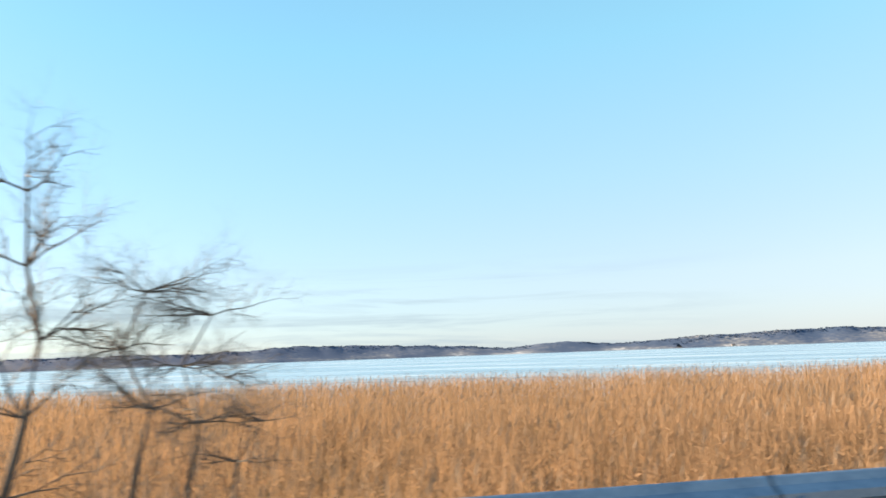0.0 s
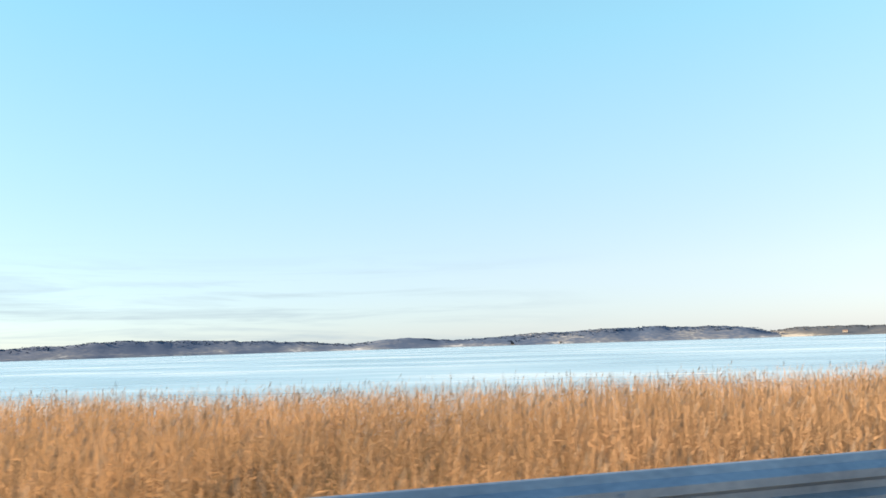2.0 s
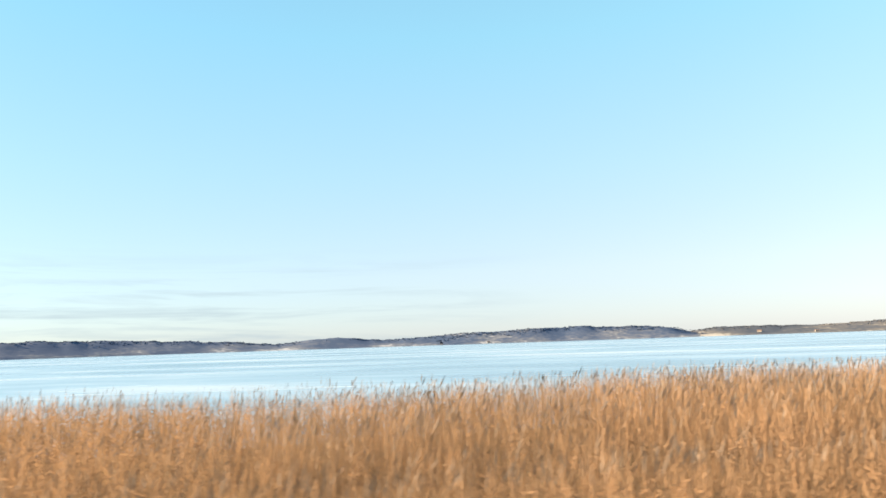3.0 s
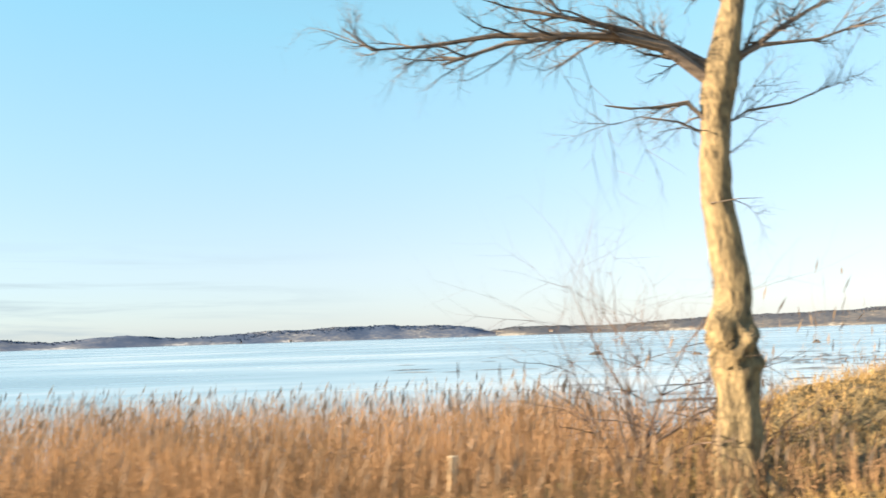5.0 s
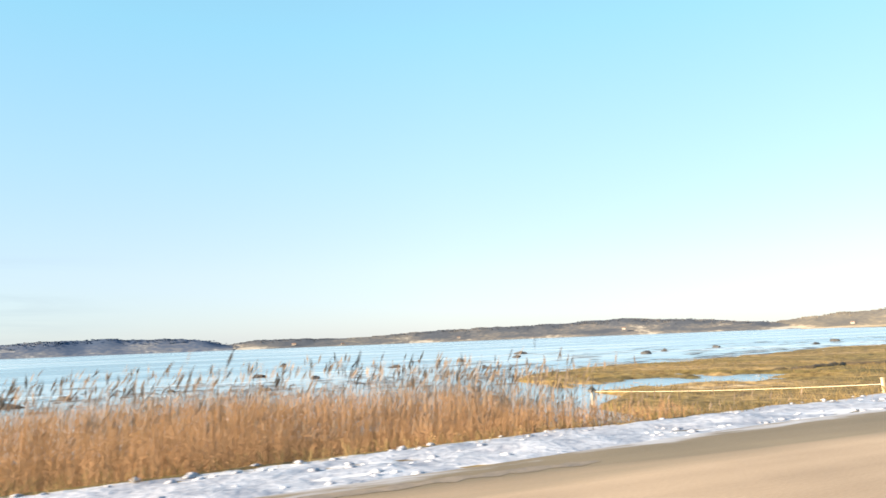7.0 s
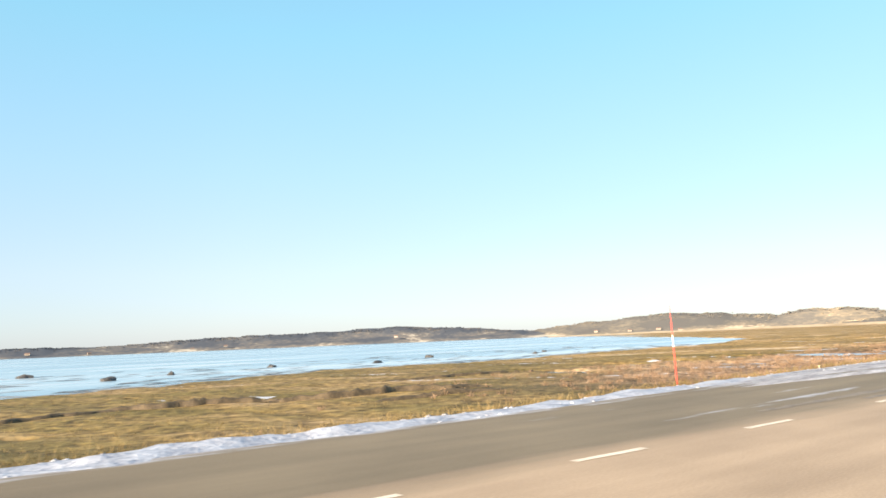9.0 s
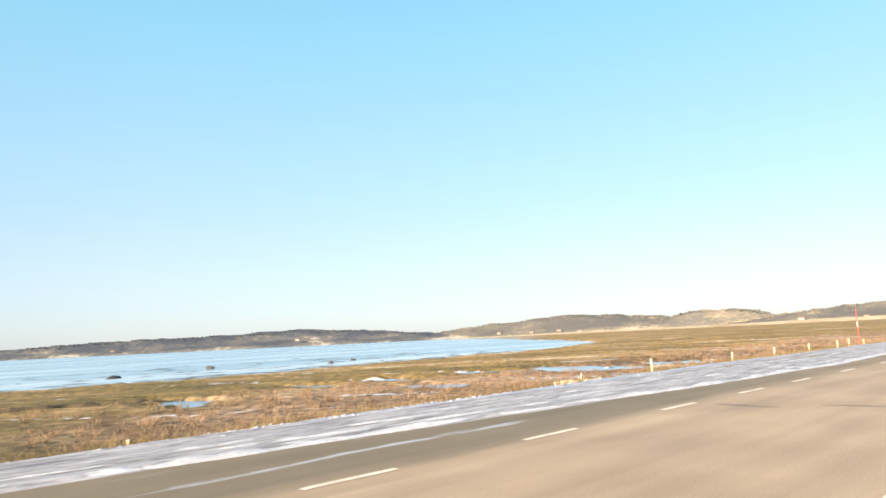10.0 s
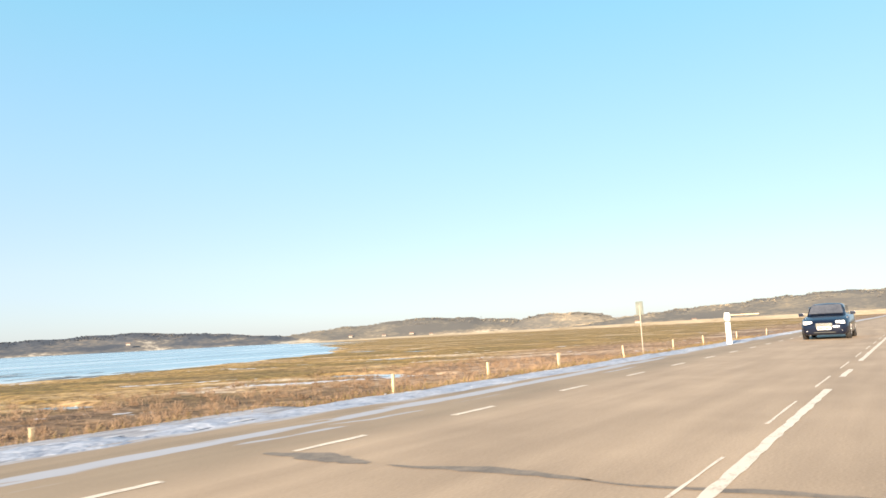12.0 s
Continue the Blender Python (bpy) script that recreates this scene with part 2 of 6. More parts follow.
M_YELLOW = mat("amber_reflector", (0.75, 0.36, 0.02), (0.9, 0.48, 0.04), 20, 0.25, bump=0.1)
M_CREAM = mat("pale_reflector", (0.62, 0.58, 0.44), (0.78, 0.74, 0.58), 20, 0.3, bump=0.1)
M_GREYREF = mat("grey_reflector", (0.16, 0.16, 0.14), (0.26, 0.25, 0.22), 20, 0.3, bump=0.1)
M_REDP = mat("red_plastic", (0.72, 0.035, 0.025), (0.9, 0.07, 0.05), 5, 0.4, bump=0.05)
M_WOOD = mat("pale_timber", (0.40, 0.32, 0.20), (0.64, 0.53, 0.36), 5, 0.7, bump=0.4, stretch=(1, 1, 0.2))
M_BOARD = mat("board_panel", (0.10, 0.12, 0.11), (0.20, 0.22, 0.20), 3, 0.35, bump=0.1)
M_DARK = mat("dark_frame", (0.014, 0.017, 0.016), (0.034, 0.038, 0.035), 6, 0.5, bump=0.1)
M_BLUE = mat("blue_band", (0.03, 0.08, 0.22), (0.06, 0.14, 0.34), 6, 0.4, bump=0.1)
M_POLE = mat("weathered_pole", (0.22, 0.20, 0.17), (0.42, 0.37, 0.30), 5, 0.6, 0.2, 0.2, stretch=(1, 1, 0.3))
M_LINE = mat("road_paint", (0.36, 0.29, 0.21), (0.70, 0.62, 0.50), 5, 0.7, bump=0.3, fine=8, spread=(0.30, 0.48))
M_ROPE = mat("pale_rope", (0.5, 0.42, 0.28), (0.7, 0.6, 0.42), 30, 0.8, bump=0.1)
M_CAR = mat("dark_blue_car_paint", (0.008, 0.013, 0.028), (0.014, 0.02, 0.042), 2, 0.18, 0.3, 0)
# base lightened to stand in for pale sky reflected in the windscreen
M_CARGLASS = mat("car_glass", (0.05, 0.055, 0.065), (0.10, 0.105, 0.12), 2, 0.04, 0, 0, gloss=0.8)
M_RUBBER = mat("rubber", (0.012, 0.012, 0.012), (0.03, 0.03, 0.03), 20, 0.85, bump=0.2)
M_CHROME = mat("bright_metal", (0.5, 0.5, 0.5), (0.7, 0.7, 0.7), 4, 0.2, 0.9, 0.05)
M_LAMP = mat("lamp_lens", (0.7, 0.72, 0.75), (0.9, 0.9, 0.9), 10, 0.1, 0, 0)
M_HOUSE = mat("far_house_wall", (0.26, 0.235, 0.20), (0.38, 0.35, 0.31), 0.4, 0.8, bump=0)
M_ROOF = mat("far_house_roof", (0.12, 0.085, 0.07), (0.20, 0.14, 0.11), 0.4, 0.8, bump=0)
M_FIELD = mat("far_field_grass", (0.30, 0.22, 0.12), (0.55, 0.44, 0.29), 0.02, 0.9, bump=0, stretch=(1, 1, 6))
M_TAR = mat("tar", (0.12, 0.10, 0.078), (0.25, 0.20, 0.145), 5, 0.7, bump=0.2)
M_SLUSH = mat("slush_and_weed", (0.06, 0.07, 0.08), (0.26, 0.30, 0.33), 1.5, 0.6, bump=0.2, island=0.5)
# blue-grey of the sky reflected in the board's glass, put into the colour
M_PRINT = mat("sky_tinted_print", (0.085, 0.10, 0.105), (0.15, 0.168, 0.172), 3, 0.25, bump=0)


def ground_material():
    """Straw and mud, mossy and wet where it lies low, with thin snow on the mound."""
    m, n, l, p = nodes_of("marsh_ground")
    geo = n.new("ShaderNodeNewGeometry")
    a, b, c = (n.new("ShaderNodeTexNoise") for _ in range(3))
    for node, sc, de in ((a, 0.22, 6), (b, 2.2, 6), (c, 14.0, 3)):
        node.inputs["Scale"].default_value, node.inputs["Detail"].default_value = sc, de
        l.new(geo.outputs["Position"], node.inputs[0])
    r1, r2 = n.new("ShaderNodeValToRGB"), n.new("ShaderNodeValToRGB")
    for r, cols in ((r1, ((0.36, (0.115, 0.100, 0.034)), (0.47, (0.20, 0.157, 0.054)), (0.54, (0.27, 0.197, 0.075)), (0.60, (0.38, 0.28, 0.14)), (0.66, (0.62, 0.53, 0.40)))), (r2, ((0.30, (0.26, 0.23, 0.20)), (0.70, (1.32, 1.28, 1.2))))):
        els = r.color_ramp.elements
        els[0].position, els[0].color = cols[0][0], (*cols[0][1], 1)
        els[1].position, els[1].color = cols[-1][0], (*cols[-1][1], 1)
        for pos, col in cols[1:-1]:
            els.new(pos).color = (*col, 1)
    wide = n.new("ShaderNodeTexNoise")
    wide.inputs["Scale"].default_value, wide.inputs["Detail"].default_value = 0.045, 5
    turned, lie = n.new("ShaderNodeMapping"), n.new("ShaderNodeMapping")
    turned.inputs["Rotation"].default_value = (0, 0, radians(-40))
    lie.inputs["Scale"].default_value = (1.7, 0.6, 1)
    l.new(geo.outputs["Position"], turned.inputs[0])
    l.new(turned.outputs[0], lie.inputs[0])
    l.new(lie.outputs[0], wide.inputs[0])
    l.new(lie.outputs[0], a.inputs[0])
    blend = n.new("ShaderNodeMix")
    blend.inputs[0].default_value = 0.5
    l.new(a.outputs[0], blend.inputs[2])
    l.new(wide.outputs[0], blend.inputs[3])
    l.new(blend.outputs[0], r1.inputs[0])
    l.new(b.outputs[0], r2.inputs[0])
    mix = n.new("ShaderNodeMix")
    mix.data_type, mix.blend_type = "RGBA", "MULTIPLY"
    mix.inputs[0].default_value = 1.0
    grown = n.new("ShaderNodeAttribute")
    grown.attribute_name = "belt"
    sedge = n.new("ShaderNodeValToRGB")
    se = sedge.color_ramp.elements
    se[0].position, se[0].color = 0.39, (0.17, 0.115, 0.072, 1)
    se[1].position, se[1].color = 0.63, (0.66, 0.57, 0.48, 1)
    se.new(0.50).color = (0.34, 0.235, 0.155, 1)
    se.new(0.57).color = (0.46, 0.34, 0.235, 1)
    l.new(blend.outputs[0], sedge.inputs[0])
    # brighter gold far off: drier growth, and sunlit grass sides put into the colour
    dry = n.new("ShaderNodeAttribute")
    dry.attribute_name = "dry"
    straw = n.new("ShaderNodeValToRGB")
    sw = straw.color_ramp.elements
    sw[0].position, sw[0].color = 0.37, (0.17, 0.132, 0.045, 1)
    sw[1].position, sw[1].color = 0.63, (0.66, 0.56, 0.42, 1)
    sw.new(0.46).color = (0.27, 0.195, 0.068, 1)
    sw.new(0.52).color = (0.37, 0.25, 0.092, 1)
    sw.new(0.57).color = (0.48, 0.34, 0.165, 1)
    l.new(blend.outputs[0], straw.inputs[0])
    far_ = n.new("ShaderNodeMix")
    far_.data_type = "RGBA"
    l.new(dry.outputs["Fac"], far_.inputs[0])
    l.new(r1.outputs[0], far_.inputs[6])
    l.new(straw.outputs[0], far_.inputs[7])
    two = n.new("ShaderNodeMix")
    two.data_type = "RGBA"
    l.new(grown.outputs["Fac"], two.inputs[0])
    l.new(far_.outputs[2], two.inputs[6])
    l.new(sedge.outputs[0], two.inputs[7])
    l.new(two.outputs[2], mix.inputs[6])
    l.new(r2.outputs[0], mix.inputs[7])
    at_ = n.new("ShaderNodeAttribute")
    at_.attribute_name = "snow"
    ad = n.new("ShaderNodeMath")
    ad.operation = "ADD"
    l.new(b.outputs[0], ad.inputs[0])
    l.new(at_.outputs["Fac"], ad.inputs[1])
    th = n.new("ShaderNodeMapRange")
    th.inputs[1].default_value, th.inputs[2].default_value = 0.98, 1.06
    l.new(ad.outputs[0], th.inputs[0])
    sm = n.new("ShaderNodeMix")
    sm.data_type = "RGBA"
    l.new(th.outputs[0], sm.inputs[0])
    l.new(mix.outputs[2], sm.inputs[6])
    sm.inputs[7].default_value = (0.52, 0.55, 0.60, 1)
    l.new(sm.outputs[2], p.inputs["Base Color"])
    p.inputs["Roughness"].default_value = 0.85
    p.inputs["Specular IOR Level"].default_value = 0.2
    bp = n.new("ShaderNodeBump")
    bp.inputs["Strength"].default_value, bp.inputs["Distance"].default_value = 0.8, 0.12
    l.new(b.outputs[0], bp.inputs["Height"])
    l.new(bp.outputs[0], p.inputs["Normal"])
    return m


def asphalt_material():
    """Worn asphalt with wheel tracks, tar joints and streaks of trodden snow and ice on the shoulder (uv: metres along, metres across)."""
    m, n, l, p = nodes_of("asphalt")
    uv = n.new("ShaderNodeUVMap")
    geo = n.new("ShaderNodeNewGeometry")
    mp = n.new("ShaderNodeMapping")
    mp.inputs["Scale"].default_value = (0.10, 1.1, 1)
    l.new(uv.outputs[0], mp.inputs[0])
    st, gr, bl = (n.new("ShaderNodeTexNoise") for _ in range(3))
    for node, sc, de in ((st, 1.6, 5), (gr, 45, 3), (bl, 0.5, 4)):
        node.inputs["Scale"].default_value, node.inputs["Detail"].default_value = sc, de
    l.new(mp.outputs[0], st.inputs[0])
    l.new(geo.outputs["Position"], gr.inputs[0])
    l.new(geo.outputs["Position"], bl.inputs[0])
    mixv = n.new("ShaderNodeMath")
    mixv.operation = "MULTIPLY_ADD"
    l.new(gr.outputs[0], mixv.inputs[0])
    mixv.inputs[1].default_value = 0.35
    hb = n.new("ShaderNodeMath")
    hb.operation = "MULTIPLY_ADD"
    l.new(bl.outputs[0], hb.inputs[0])
    hb.inputs[1].default_value = 0.3
    hs = n.new("ShaderNodeMath")
    hs.operation = "MULTIPLY"
    l.new(st.outputs[0], hs.inputs[0])
    hs.inputs[1].default_value = 0.35
    l.new(hs.outputs[0], hb.inputs[2])
    l.new(hb.outputs[0], mixv.inputs[2])
    ramp = n.new("ShaderNodeValToRGB")
    ramp.color_ramp.elements[0].position, ramp.color_ramp.elements[1].position = 0.34, 0.66
    ramp.color_ramp.elements[0].color, ramp.color_ramp.elements[1].color = (0.25, 0.184, 0.119, 1), (0.48, 0.362, 0.243, 1)
    l.new(mixv.outputs[0], ramp.inputs[0])
    sx = n.new("ShaderNodeSeparateXYZ")
    l.new(uv.outputs[0], sx.inputs[0])
    wob = n.new("ShaderNodeMath")
    wob.operation = "MULTIPLY_ADD"
    l.new(st.outputs[0], wob.inputs[0])
    wob.inputs[1].default_value = 1.6
    l.new(sx.outputs[1], wob.inputs[2])
    sh = n.new("ShaderNodeMapRange")
    sh.inputs[1].default_value, sh.inputs[2].default_value = 5.7, 6.3
    l.new(wob.outputs[0], sh.inputs[0])
    old = n.new("ShaderNodeMix")
    old.data_type, old.blend_type = "RGBA", "MULTIPLY"
    worn = n.new("ShaderNodeMapRange")
    worn.inputs[1].default_value, worn.inputs[2].default_value, worn.inputs[3].default_value, worn.inputs[4].default_value = 222.0, 246.0, 1.0, 0.45
    l.new(sx.outputs[0], worn.inputs[0])
    amount = n.new("ShaderNodeMath")
    amount.operation = "MULTIPLY"
    l.new(sh.outputs[0], amount.inputs[0])
    l.new(worn.outputs[0], amount.inputs[1])
    l.new(amount.outputs[0], old.inputs[0])
    l.new(ramp.outputs[0], old.inputs[6])
    old.inputs[7].default_value = (0.47, 0.50, 0.47, 1)
    at_ = n.new("ShaderNodeAttribute")
    at_.attribute_name = "snow"
    s2 = n.new("ShaderNodeTexNoise")
    mp2 = n.new("ShaderNodeMapping")
    mp2.inputs["Scale"].default_value = (0.26, 1.5, 1)
    l.new(uv.outputs[0], mp2.inputs[0])
    l.new(mp2.outputs[0], s2.inputs[0])
    s2.inputs["Scale"].default_value, s2.inputs["Detail"].default_value, s2.inputs["Roughness"].default_value = 1.7, 8, 0.65
    ad = n.new("ShaderNodeMath")
    ad.operation = "ADD"
    l.new(s2.outputs[0], ad.inputs[0])
    l.new(at_.outputs["Fac"], ad.inputs[1])
    th = n.new("ShaderNodeMapRange")
    th.inputs[1].default_value, th.inputs[2].default_value = 0.95, 1.10
    l.new(ad.outputs[0], th.inputs[0])
    sm = n.new("ShaderNodeMix")
    sm.data_type = "RGBA"
    l.new(th.outputs[0], sm.inputs[0])
    l.new(old.outputs[2], sm.inputs[6])
    sm.inputs[7].default_value = (0.37, 0.38, 0.41, 1)
    l.new(sm.outputs[2], p.inputs["Base Color"])
    p.inputs["Roughness"].default_value = 0.72
    p.inputs["Specular IOR Level"].default_value = 0.35
    bp = n.new("ShaderNodeBump")
    bp.inputs["Strength"].default_value, bp.inputs["Distance"].default_value = 0.4, 0.01
    l.new(gr.outputs[0], bp.inputs["Height"])
    l.new(bp.outputs[0], p.inputs["Normal"])
    return m


def ice_material():
    """Sea ice: bluish, half glossy, with snow drift streaks."""
    m, n, l, p = nodes_of("sea_ice")
    geo, mp = n.new("ShaderNodeNewGeometry"), n.new("ShaderNodeMapping")
    mp.inputs["Scale"].default_value = (0.35, 1.0, 1)
    l.new(geo.outputs["Position"], mp.inputs[0])
    a, b = n.new("ShaderNodeTexNoise"), n.new("ShaderNodeTexNoise")
    a.inputs["Scale"].default_value, a.inputs["Detail"].default_value, a.inputs["Roughness"].default_value = 0.035, 8, 0.6
    b.inputs["Scale"].default_value, b.inputs["Detail"].default_value = 0.6, 5
    l.new(mp.outputs[0], a.inputs[0])
    l.new(mp.outputs[0], b.inputs[0])
    ramp = n.new("ShaderNodeValToRGB")
    e = ramp.color_ramp.elements
    e[0].position, e[0].color = 0.36, (0.10, 0.22, 0.31, 1)
    e[1].position, e[1].color = 0.66, (0.50, 0.58, 0.62, 1)
    e.new(0.5).color = (0.24, 0.38, 0.47, 1)
    l.new(a.outputs[0], ramp.inputs[0])
    l.new(ramp.outputs[0], p.inputs["Base Color"])
    rr = n.new("ShaderNodeMapRange")
    rr.inputs[3].default_value, rr.inputs[4].default_value = 0.10, 0.4
    l.new(a.outputs[0], rr.inputs[0])
    l.new(rr.outputs[0], p.inputs["Roughness"])
    bp = n.new("ShaderNodeBump")
    bp.inputs["Strength"].default_value, bp.inputs["Distance"].default_value = 0.25, 0.02
    l.new(b.outputs[0], bp.inputs["Height"])
    l.new(bp.outputs[0], p.inputs["Normal"])
    return m


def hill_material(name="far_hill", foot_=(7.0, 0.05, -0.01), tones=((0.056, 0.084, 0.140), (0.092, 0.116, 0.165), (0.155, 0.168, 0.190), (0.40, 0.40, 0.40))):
    """Far wooded hills: brown-grey leafless woods, pale bare rock and snowy clearings, with the air's blue-grey haze
    put into their colours.
    """
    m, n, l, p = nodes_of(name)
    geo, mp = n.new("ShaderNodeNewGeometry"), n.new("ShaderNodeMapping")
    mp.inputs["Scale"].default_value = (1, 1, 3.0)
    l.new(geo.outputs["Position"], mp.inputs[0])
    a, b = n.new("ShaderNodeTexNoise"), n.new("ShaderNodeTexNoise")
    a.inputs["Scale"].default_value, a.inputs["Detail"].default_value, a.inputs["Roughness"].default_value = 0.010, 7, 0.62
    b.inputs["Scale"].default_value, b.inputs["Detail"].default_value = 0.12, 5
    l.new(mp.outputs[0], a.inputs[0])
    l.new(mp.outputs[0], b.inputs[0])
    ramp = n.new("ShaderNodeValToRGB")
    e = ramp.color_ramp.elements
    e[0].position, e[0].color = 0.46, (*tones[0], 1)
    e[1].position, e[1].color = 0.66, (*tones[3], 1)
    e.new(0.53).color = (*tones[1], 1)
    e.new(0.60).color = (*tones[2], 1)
    mixv = n.new("ShaderNodeMath")
    mixv.operation = "MULTIPLY_ADD"
    l.new(b.outputs[0], mixv.inputs[0])
    mixv.inputs[1].default_value = 0.3
    h = n.new("ShaderNodeMath")
    h.operation = "MULTIPLY"
    h.inputs[1].default_value = 0.7
    l.new(a.outputs[0], h.inputs[0])
    l.new(h.outputs[0], mixv.inputs[2])
    sz = n.new("ShaderNodeSeparateXYZ")
    l.new(geo.outputs["Position"], sz.inputs[0])
    foot = n.new("ShaderNodeMapRange")
    foot.inputs[1].default_value, foot.inputs[2].default_value, foot.inputs[3].default_value, foot.inputs[4].default_value = 0.5, *foot_
    l.new(sz.outputs[2], foot.inputs[0])
    low_ = n.new("ShaderNodeMath")
    l.new(mixv.outputs[0], low_.inputs[0])
    l.new(foot.outputs[0], low_.inputs[1])
    l.new(low_.outputs[0], ramp.inputs[0])
    l.new(ramp.outputs[0], p.inputs["Base Color"])
    p.inputs["Roughness"].default_value = 0.95
    p.inputs["Specular IOR Level"].default_value = 0.1
    return m


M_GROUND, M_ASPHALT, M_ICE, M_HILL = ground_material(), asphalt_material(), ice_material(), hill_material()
# haze is in these colours too: brown hills paled, grey hills blued
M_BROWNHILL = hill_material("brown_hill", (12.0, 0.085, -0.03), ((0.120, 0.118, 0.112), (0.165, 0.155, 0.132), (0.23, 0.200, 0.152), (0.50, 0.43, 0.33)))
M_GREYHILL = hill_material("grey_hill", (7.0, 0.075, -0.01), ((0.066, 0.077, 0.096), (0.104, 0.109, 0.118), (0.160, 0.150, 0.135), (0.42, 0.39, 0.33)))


# ---- mesh helpers ----
def mesh_from(name, verts, faces, material, smooth_=False):
    me = bpy.data.meshes.new(name)
    me.from_pydata([tuple(v) for v in verts], [], [tuple(f) for f in faces])
    me.materials.append(material)
    if smooth_:
        me.polygons.foreach_set("use_smooth", [True] * len(me.polygons))
    return me


def tri_mesh(name, verts, tris, material):
    """A large mesh of triangles from arrays."""
    verts, tris = np.asarray(verts, np.float32), np.asarray(tris, np.int32)
    me = bpy.data.meshes.new(name)
    me.vertices.add(len(verts))
    me.vertices.foreach_set("co", verts.ravel())
    me.loops.add(tris.size)
    me.loops.foreach_set("vertex_index", tris.ravel())
    me.polygons.add(len(tris))
    me.polygons.foreach_set("loop_start", np.arange(0, tris.size, 3, dtype=np.int32))
    me.update(calc_edges=True)
    me.materials.append(material)
    return me


def part(name, bm, material, parent, label="", smooth_=False):
    me = bpy.data.meshes.new(name)
    bm.to_mesh(me)
    bm.free()
    me.materials.append(material)
    if smooth_:
        me.polygons.foreach_set("use_smooth", [True] * len(me.polygons))
    ob = new(name, me)
    ob.parent = parent
    if label:
        tagged(ob, label)
    return ob


def box(sx, sy, sz, at=(0, 0, 0), bevel=0.0, rot=None, bm=None):
    own = bmesh.new()
    bmesh.ops.create_cube(own, size=1.0)
    bmesh.ops.scale(own, vec=(sx, sy, sz), verts=own.verts)
    if bevel:
        bmesh.ops.bevel(own, geom=own.edges[:], offset=bevel, segments=2, profile=0.7, affect="EDGES")
    if rot:
        bmesh.ops.transform(own, matrix=rot, verts=own.verts)
    bmesh.ops.translate(own, vec=at, verts=own.verts)
    if bm is None:
        return own
    tmp = bpy.data.meshes.new("tmp")
    own.to_mesh(tmp)
    own.free()
    bm.from_mesh(tmp)
    bpy.data.meshes.remove(tmp)
    return bm


def tube(points, radii, sides=7, bm=None):
    """A tapered, bent tube through points."""
    bm = bm or bmesh.new()
    pts = [Vector(p_) for p_ in points]
    rings = []
    for i, p_ in enumerate(pts):
        t = (pts[min(i + 1, len(pts) - 1)] - pts[max(i - 1, 0)]).normalized()
        u = t.orthogonal().normalized()
        w = t.cross(u)
        rings.append([bm.verts.new(p_ + (u * math.cos(2 * math.pi * k / sides) + w * math.sin(2 * math.pi * k / sides)) * radii[i]) for k in range(sides)])
    for a, b in zip(rings, rings[1:]):
        q = min(range(sides), key=lambda k: (b[k].co - a[0].co).length)
        for k in range(sides):
            bm.faces.new((a[k], a[(k + 1) % sides], b[(k + 1 + q) % sides], b[(k + q) % sides]))
    bm.faces.new(rings[0][::-1])
    bm.faces.new(rings[-1])
    return bm


def rod(r, z0, z1, sides=12, at=(0, 0), r1=None):
    return tube([(at[0], at[1], z0), (at[0], at[1], z1)], [r, r if r1 is None else r1], sides)


def place(ob, s, d, z=None, turn=0.0, lean=(0, 0)):
    x, y = plan(s, d)
    z = float(land(s, d)) if z is None else z
    ob.matrix_basis = pose(float(x), float(y), z, lean[0], lean[1], math.degrees(float(turn_at(s))) + turn)
    return ob


def thing(name, label, category, group="", kind=""):
    return tagged(new(name), label, category, group, kind)


# ---- ground, water, road ----
def sheet(name, ss, dd, zfun, material, snow=None, shade=True):
    S, D = np.meshgrid(ss, dd, indexing="ij")
    x, y = plan(S, D)
    z = zfun(S, D)
    v = np.stack([x, y, z], -1).reshape(-1, 3)
    ns, nd = S.shape
    i = np.arange(ns * nd).reshape(ns, nd)
    q = np.stack([i[:-1, 1:], i[:-1, :-1], i[1:, :-1], i[1:, 1:]], -1).reshape(-1, 4)
    me = bpy.data.meshes.new(name)
    me.from_pydata(v.tolist(), [], q.tolist())
    uv = me.uv_layers.new(name="UVMap")
    li = np.empty(len(me.loops), np.int32)
    me.loops.foreach_get("vertex_index", li)
    sd = np.stack([S.ravel(), D.ravel()], -1)
    uv.data.foreach_set("uv", sd[li].ravel().astype(np.float32))
    if snow is not None:
        me.attributes.new("snow", "FLOAT", "POINT").data.foreach_set("value", snow(S, D).ravel().astype(np.float32))
    me.polygons.foreach_set("use_smooth", [shade] * len(me.polygons))
    me.materials.append(material)
    return new(name, me)


def steps(*runs):
    out = [runs[0][0]]
    for a, b, st in runs:
        out += list(np.linspace(a, b, max(int(round((b - a) / st)), 1) + 1)[1:])
    return np.array(out)


def belt_at(s, d):
    """Which growth covers the marsh: near 1 rough brown sedge, near 0 short olive-gold turf."""
    brown = smooth(204, 224, s) * smooth(0, 6, d) * (1 - smooth(23, 36, d + 5 * wobble(s * 0.09, d * 0.11, 2.0)))
    return np.clip(brown + 0.30 * wobble(s * 0.11, d * 0.26, 12.0) + 0.15 * wobble(s * 0.4, d * 0.9, 5.0), 0, 1)


